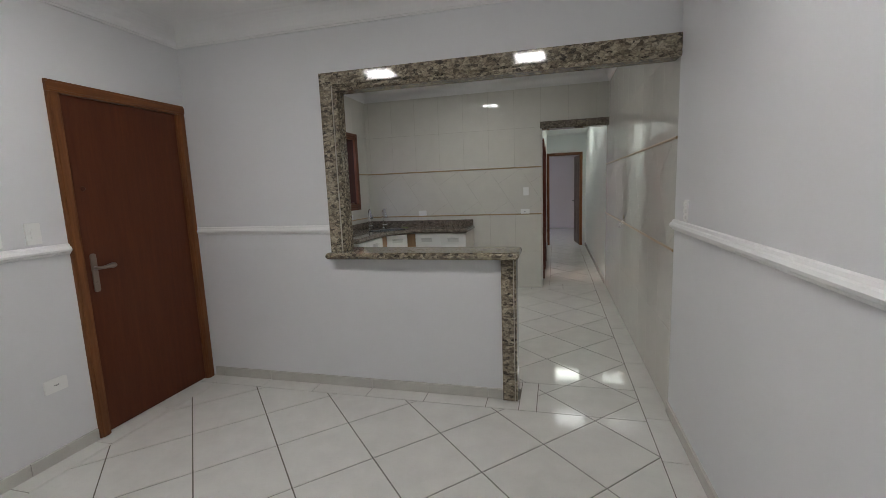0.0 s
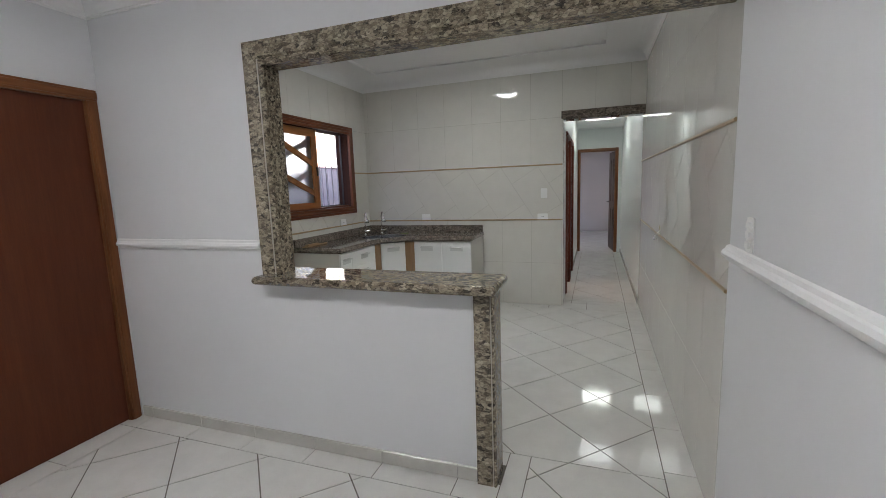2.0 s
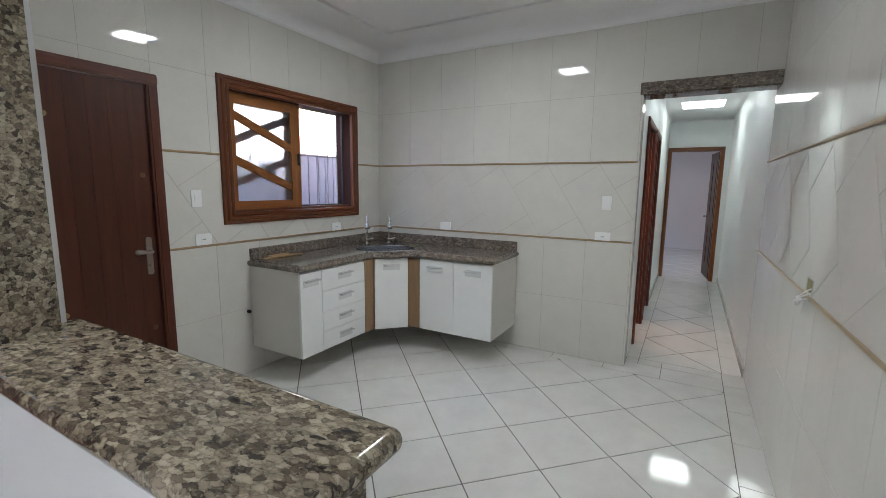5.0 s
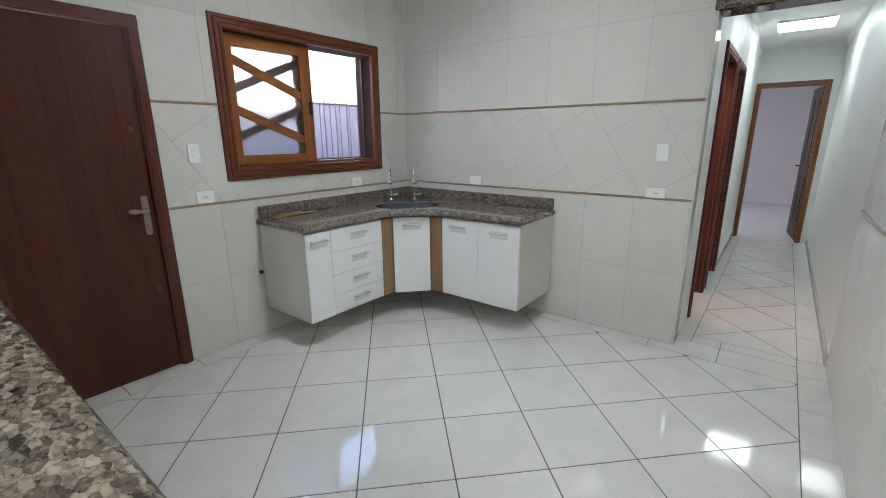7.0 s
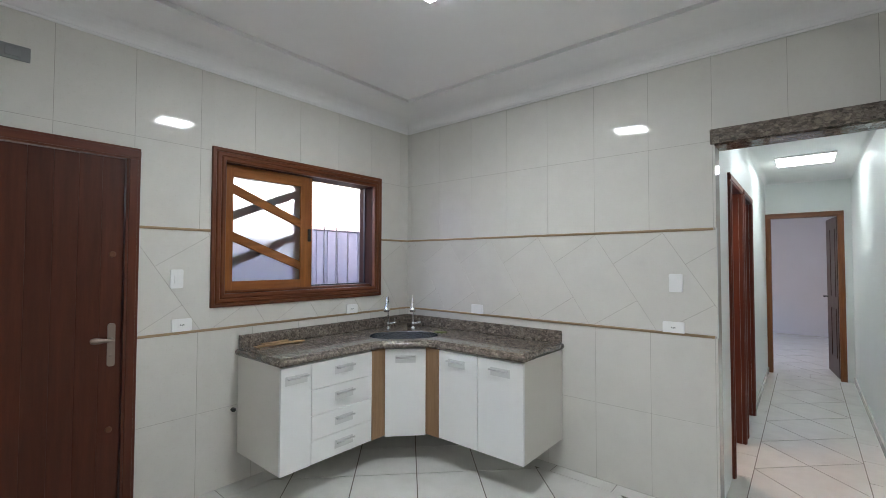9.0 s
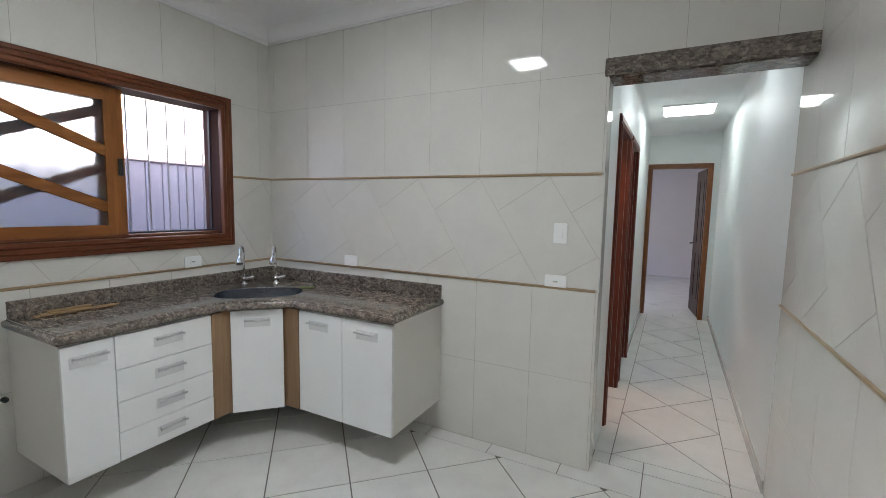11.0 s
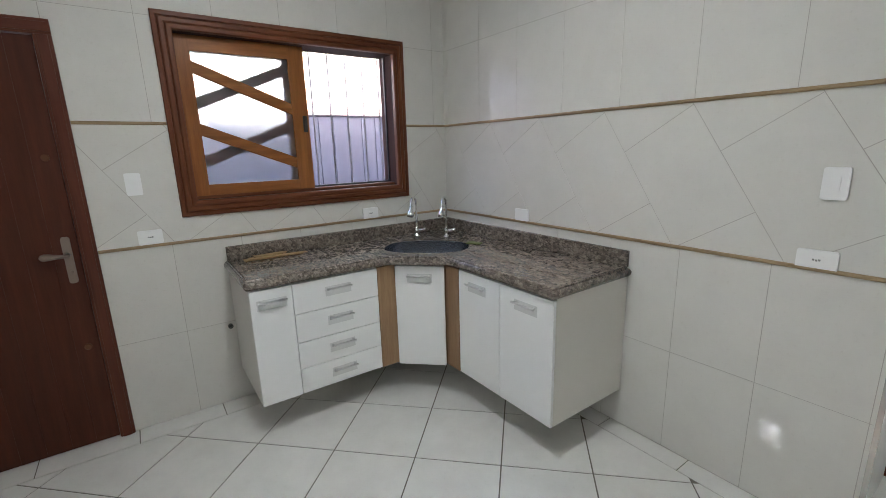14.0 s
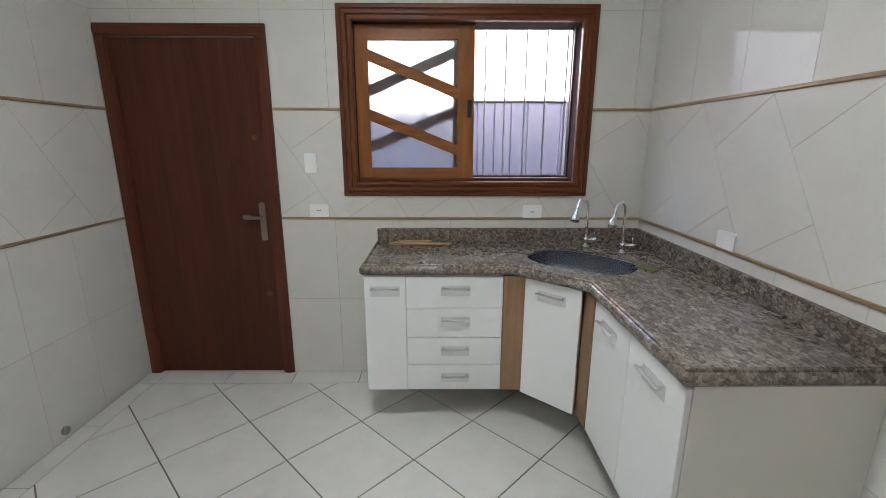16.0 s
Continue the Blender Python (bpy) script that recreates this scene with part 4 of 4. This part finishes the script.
plate("socket", on_west(3.495, 0.44, XW + 0.008), 0.118, 0.076, "socket", "white wall socket above the skirting")
plate("switch", on_east(4.41, 1.29), 0.072, 0.118, "triple", "white triple switch above the chair rail")
plate("switch", on_west(3.33, 1.3, XW + 0.008), 0.072, 0.117, "switch", "white light switch above the chair rail")
ob = thing("junction_box", "open wall box with olive inside and loose white wires", "junction box")
bm = bmesh.new()
for a in ((6.54, 6.543, 1.02, 1.116), (6.636, 6.639, 1.02, 1.116), (6.543, 6.636, 1.02, 1.023), (6.543, 6.636, 1.113, 1.116)):
    box(bm, XE - 0.004, XE - 0.0002, *a, 0.001, 1)
part("rim", bm, M_SKIRT, ob)
part("back", box(bmesh.new(), XE - 0.002, XE - 0.0002, 6.543, 6.636, 1.054, 1.113), M_OLIVE, ob, "olive green box interior")
part("filling", box(bmesh.new(), XE - 0.003, XE - 0.0002, 6.543, 6.636, 1.023, 1.0535, 0.001, 1), M_BED, ob, "rough grey plaster filling")
for k, (y, z) in enumerate(((6.612, 1.022), (6.624, 1.003))):
    cap = lathe(bmesh.new(), [(0.005, 0), (0.0085, 0.002), (0.0085, 0.02), (0.006, 0.024)], Matrix.Translation((XE - 0.026 - 0.006 * k, y, z - 0.012)) @ pose(0, 0, 0, 20, -25, 0), 12)
    part("terminal", cap, M_PLASTIC, ob, "white plastic connector", True)
for k in range(3):
    y = 6.552 + 0.004 * k
    part("wire", tube(bmesh.new(), [(XE - 0.003, y, 1.078 - 0.022 * k), (XE - 0.02, y + 0.022, 1.058 - 0.017 * k), (XE - 0.027, y + 0.045, 1.038 - 0.01 * k), (XE - 0.03, 6.616, 1.028 - 0.012 * k)], 0.0026, 6), M_PLASTIC, ob, "", True)
part("tape", prism(bmesh.new(), [(6.606, 1.02), (6.648, 1.012), (6.646, 0.985), (6.628, 0.952), (6.616, 0.98)], 0.0, 0.0008, lambda u, v, k: (XE - 0.012 - k, u, v)), M_FILM, ob, "torn translucent tape")

vent = thing("vent_cover", "grey plastic cover high on the tiled wall", "vent")
part("frame", box(bmesh.new(), XW, XW + 0.008, 5.155, 5.285, 2.5, 2.575, 0.003), M_GREY, vent)
part("insert", box(bmesh.new(), XW + 0.008, XW + 0.011, 5.19, 5.25, 2.515, 2.56, 0.002, 1), M_GREY, vent)
tagged(part("pipe_stub", lathe(bmesh.new(), [(0.014, -0.004), (0.014, 0.02), (0.009, 0.02), (0.009, 0.004)], Matrix.Translation((XW, 6.327, 0.498)) @ pose(0, 0, 0, 0, 90, 0), 14), M_BLACK),
       "black pipe stub in the tiled wall beside cabinet", "pipe")
tagged(part("drain_stub", lathe(bmesh.new(), [(0.022, -0.004), (0.022, 0.014), (0.015, 0.016), (0.015, 0.004)], Matrix.Translation((-1.736, YK, 0.05)) @ pose(0, 0, 0, -90, 0, 0), 16), M_GREY),
       "small grey drain outlet low on the tiled wall", "drain")


# ---- listels ----
LIST = [(0, 0), (0.006, 0.0), (0.01, 0.004), (0.01, 0.012), (0.006, 0.016), (0, 0.016)]
for z in (1.047, 1.695):
    LL = "thin bronze listel running along the wall tiles"
    for a, b in (((YK, 4.804), (5.768, 6.164), (7.65, YN)) if z > 1.2 else ((YK, 4.804), (5.768, YN))):
        moulding("trim_listel", lambda d, s, h: (XW + d, s, h), a, b, z, LIST, M_LISTEL, LL)
    moulding("trim_listel", lambda d, s, h: (s, YN - d, h), XW, 0.155, z, LIST, M_LISTEL, LL)
    moulding("trim_listel", lambda d, s, h: (XE - d, s, h), 4.648, YT, z - (0.02 if z < 1.2 else 0), LIST, M_LISTEL, LL)
    moulding("trim_listel", lambda d, s, h: (s, YK + d, h), XW, -1.202, z, LIST, M_LISTEL, LL)


# ---- wall tiles ----
TH, GAP = BED, 0.0025


def wall_tiles(parent, m, rects, joint, zig, span, low=1.061):
    """Upright tiles in four courses and a slanting course between the listels. rects: the tiled areas (u0, u1, v0, v1)."""
    def put(poly):
        for u0, u1, v0, v1 in rects:
            q = clip(poly, u0, u1, v0, v1)
            if q and area(q) > 3e-4:
                lay(q, m, TH, M_TILE, parent, "tile", 0.06)

    w = 0.36
    k0 = math.floor((span[0] - joint) / w)
    for k in range(k0, math.ceil((span[1] - joint) / w)):
        a = joint + k * w
        for v0, v1 in ((0, 0.525), (0.525, low - 0.012), (1.71, 2.235), (2.235, 2.8)):
            put([(a + GAP / 2, v0 + GAP / 2), (a + w - GAP / 2, v0 + GAP / 2), (a + w - GAP / 2, v1 - GAP / 2), (a + GAP / 2, v1 - GAP / 2)])
    ang = radians(-57.5)
    d2 = Vector((math.cos(ang), math.sin(ang)))
    d1 = Vector((-d2.y, d2.x))
    o, lng, wid = Vector(zig), 0.524, 0.372
    for c in range(-14, 15):
        base = o + Vector((0.441 * c, 0))
        for r in (-2, -1, 0, 1):
            p = base + d2 * (lng * r)
            g = GAP / 2
            quad = [p + d1 * g + d2 * g, p + d1 * g + d2 * (lng - g), p + d1 * (wid - g) + d2 * (lng - g), p + d1 * (wid - g) + d2 * g]
            q = clip([tuple(v) for v in quad], -50, 50, low, 1.697)
            if q:
                put(q)


def plane(origin, u, v):
    u, v = Vector(u), Vector(v)
    n = u.cross(v)
    return Matrix(((u.x, v.x, n.x, origin[0]), (u.y, v.y, n.y, origin[1]), (u.z, v.z, n.z, origin[2]), (0, 0, 0, 1)))


wall_tiles(w_north, plane((0, YN + BED, 0), (1, 0, 0), (0, 0, 1)), [(XW, XH, 0, 2.77), (XH, XE, 2.298, 2.77)], 0.155, (-0.439, 1.489), (XW, XE))
wall_tiles(w_west, plane((XW - BED, 0, 0), (0, 1, 0), (0, 0, 1)),
           [(YK, 4.82, 0, 2.77), (4.82, 5.752, 2.145, 2.77), (5.752, 6.18, 0, 2.77), (6.18, 7.634, 0, 1.21), (6.18, 7.634, 2.25, 2.77), (7.634, YN, 0, 2.77)], 6.097, (5.85, 1.47), (YK, YN))
wall_tiles(w_east, plane((XE + BED, 0, 0), (0, -1, 0), (0, 0, 1)), [(-YT, -4.645, 0, 2.77)], -6.1, (-6.4, 1.48), (-YT, -4.645), 1.041)
wall_tiles(w_partk, plane((0, YK - BED, 0), (-1, 0, 0), (0, 0, 1)), [(1.2, -XW, 0, 2.77), (-0.03, 1.2, 0, 0.981), (-XE, 1.2, 2.2, 2.77)], 1.3, (1.5, 1.48), (-XE, -XW))
part("corner_strip", boxes((XH, XH + 0.004, YN + 0.0, 8.158, 0, 2.204)), M_TILE, w_north)
part("corner_strip", boxes((XH + 0.004, XH + 0.007, YN + 0.004, YN + 0.03, 1.05, 1.71)), M_FILM, w_north)


# ---- floor tiles ----
def floor_tiles():
    up = plane((0, 0, -FLOOR_BED), (1, 0, 0), (0, 1, 0))
    g, wide = 0.005, 0.007
    rest = bmesh.new()

    def put(poly, near=True):
        if area(poly) < 4e-4:
            return
        if near:
            lay(poly, up, FLOOR_BED, M_FLOOR, floor, "tile", 0.03)
        else:
            prism(rest, poly, -FLOOR_BED, 0, lambda u, v, w: (u, v, w))

    def lattice(o, a, b, fields, near=True):
        """Square tiles on the diagonal: corners at o + i a + j b, cut to the fields."""
        o, a, b = Vector(o), Vector(a), Vector(b)
        for i in range(-26, 26):
            for j in range(-26, 26):
                p = o + a * i + b * j
                quad = offset([tuple(p), tuple(p + a), tuple(p + a + b), tuple(p + b)], wide / 2)
                for x0, x1, y0, y1 in fields:
                    q = clip(quad, x0 + g / 2, x1 - g / 2, y0 + g / 2, y1 - g / 2)
                    if q:
                        put(q, near)

    lattice((-0.0366, 6.9205), (0.3034, 0.3088), (-0.3045, 0.3101), [(-2.27, 0.88, YS, 4.49)])
    lattice((-0.0355, 6.931), (0.3062, 0.3104), (-0.3062, 0.3104), [(0.218, 0.88, 4.49, 4.905), (-2.27, 0.88, 4.905, 7.885)])
    lattice((0.573, 8.573), (0.31, 0.31), (-0.31, 0.31), [(0.264, 0.884, 8.26, 12.4)])
    lattice((0.573, 8.573), (0.31, 0.31), (-0.31, 0.31), [(-1.6, 2.2, 12.64, YF)], False)

    def strip(x0, x1, y0, y1, along, step=0.435, start=0.0):
        s, e = (y0, y1) if along == "y" else (x0, x1)
        a = s - start
        while a < e:
            b = a + step
            p, q = max(a, s) + g / 2, min(b, e) - g / 2
            if q - p > 0.01:
                if along == "y":
                    put([(x0 + g / 2, p), (x1 - g / 2, p), (x1 - g / 2, q), (x0 + g / 2, q)])
                else:
                    put([(p, y0 + g / 2), (q, y0 + g / 2), (q, y1 - g / 2), (p, y1 - g / 2)])
            a = b

    strip(0.88, XE + 0.003, YS, 8.26, "y", start=0.09)
    strip(XW - 0.02, -2.27, YS, 4.49, "y", start=0.1)
    strip(XW - 0.02, 0.102, 4.49, YP, "x", start=0.288)
    strip(0.102, 0.218, 4.49, 4.905, "y", 0.5)
    strip(-2.27, 0.102, YK, 4.905, "x")
    strip(XW - 0.02, -2.27, YK, 7.885, "y", start=0.31)
    strip(XW, 0.01, 7.885, YN, "x", start=0.18)
    put([(0.01 + g / 2, 7.885 + g / 2), (0.448 - g / 2, 7.885 + g / 2), (0.448 - g / 2, 8.136 - g / 2), (XH + 0.001, 8.136 - g / 2), (XH + 0.001, YN), (0.01 + g / 2, YN)])
    strip(0.448, 0.88, 7.885, 8.136, "x")
    strip(XH, 0.264, 8.136, 8.26, "x")
    strip(0.264, 0.448, 8.136, 8.26, "x")
    strip(0.448, 0.88, 8.136, 8.26, "x")
    strip(0.884, XE + 0.003, 8.26, 12.4, "y")
    strip(XH - 0.1, 0.264, 8.26, 12.4, "y")
    strip(XH, XE, 12.4, 12.64, "x")
    ob = part("tile_field", rest, M_FLOOR, floor)
    tagged(ob, kind="stuff")


floor_tiles()
structure("floor_side_rooms", boxes((-1.6, 0.03, 8.2, YEND, -0.006, 0.0)), M_FLOOR, "cream floor of the rooms beside the hallway", "floor")
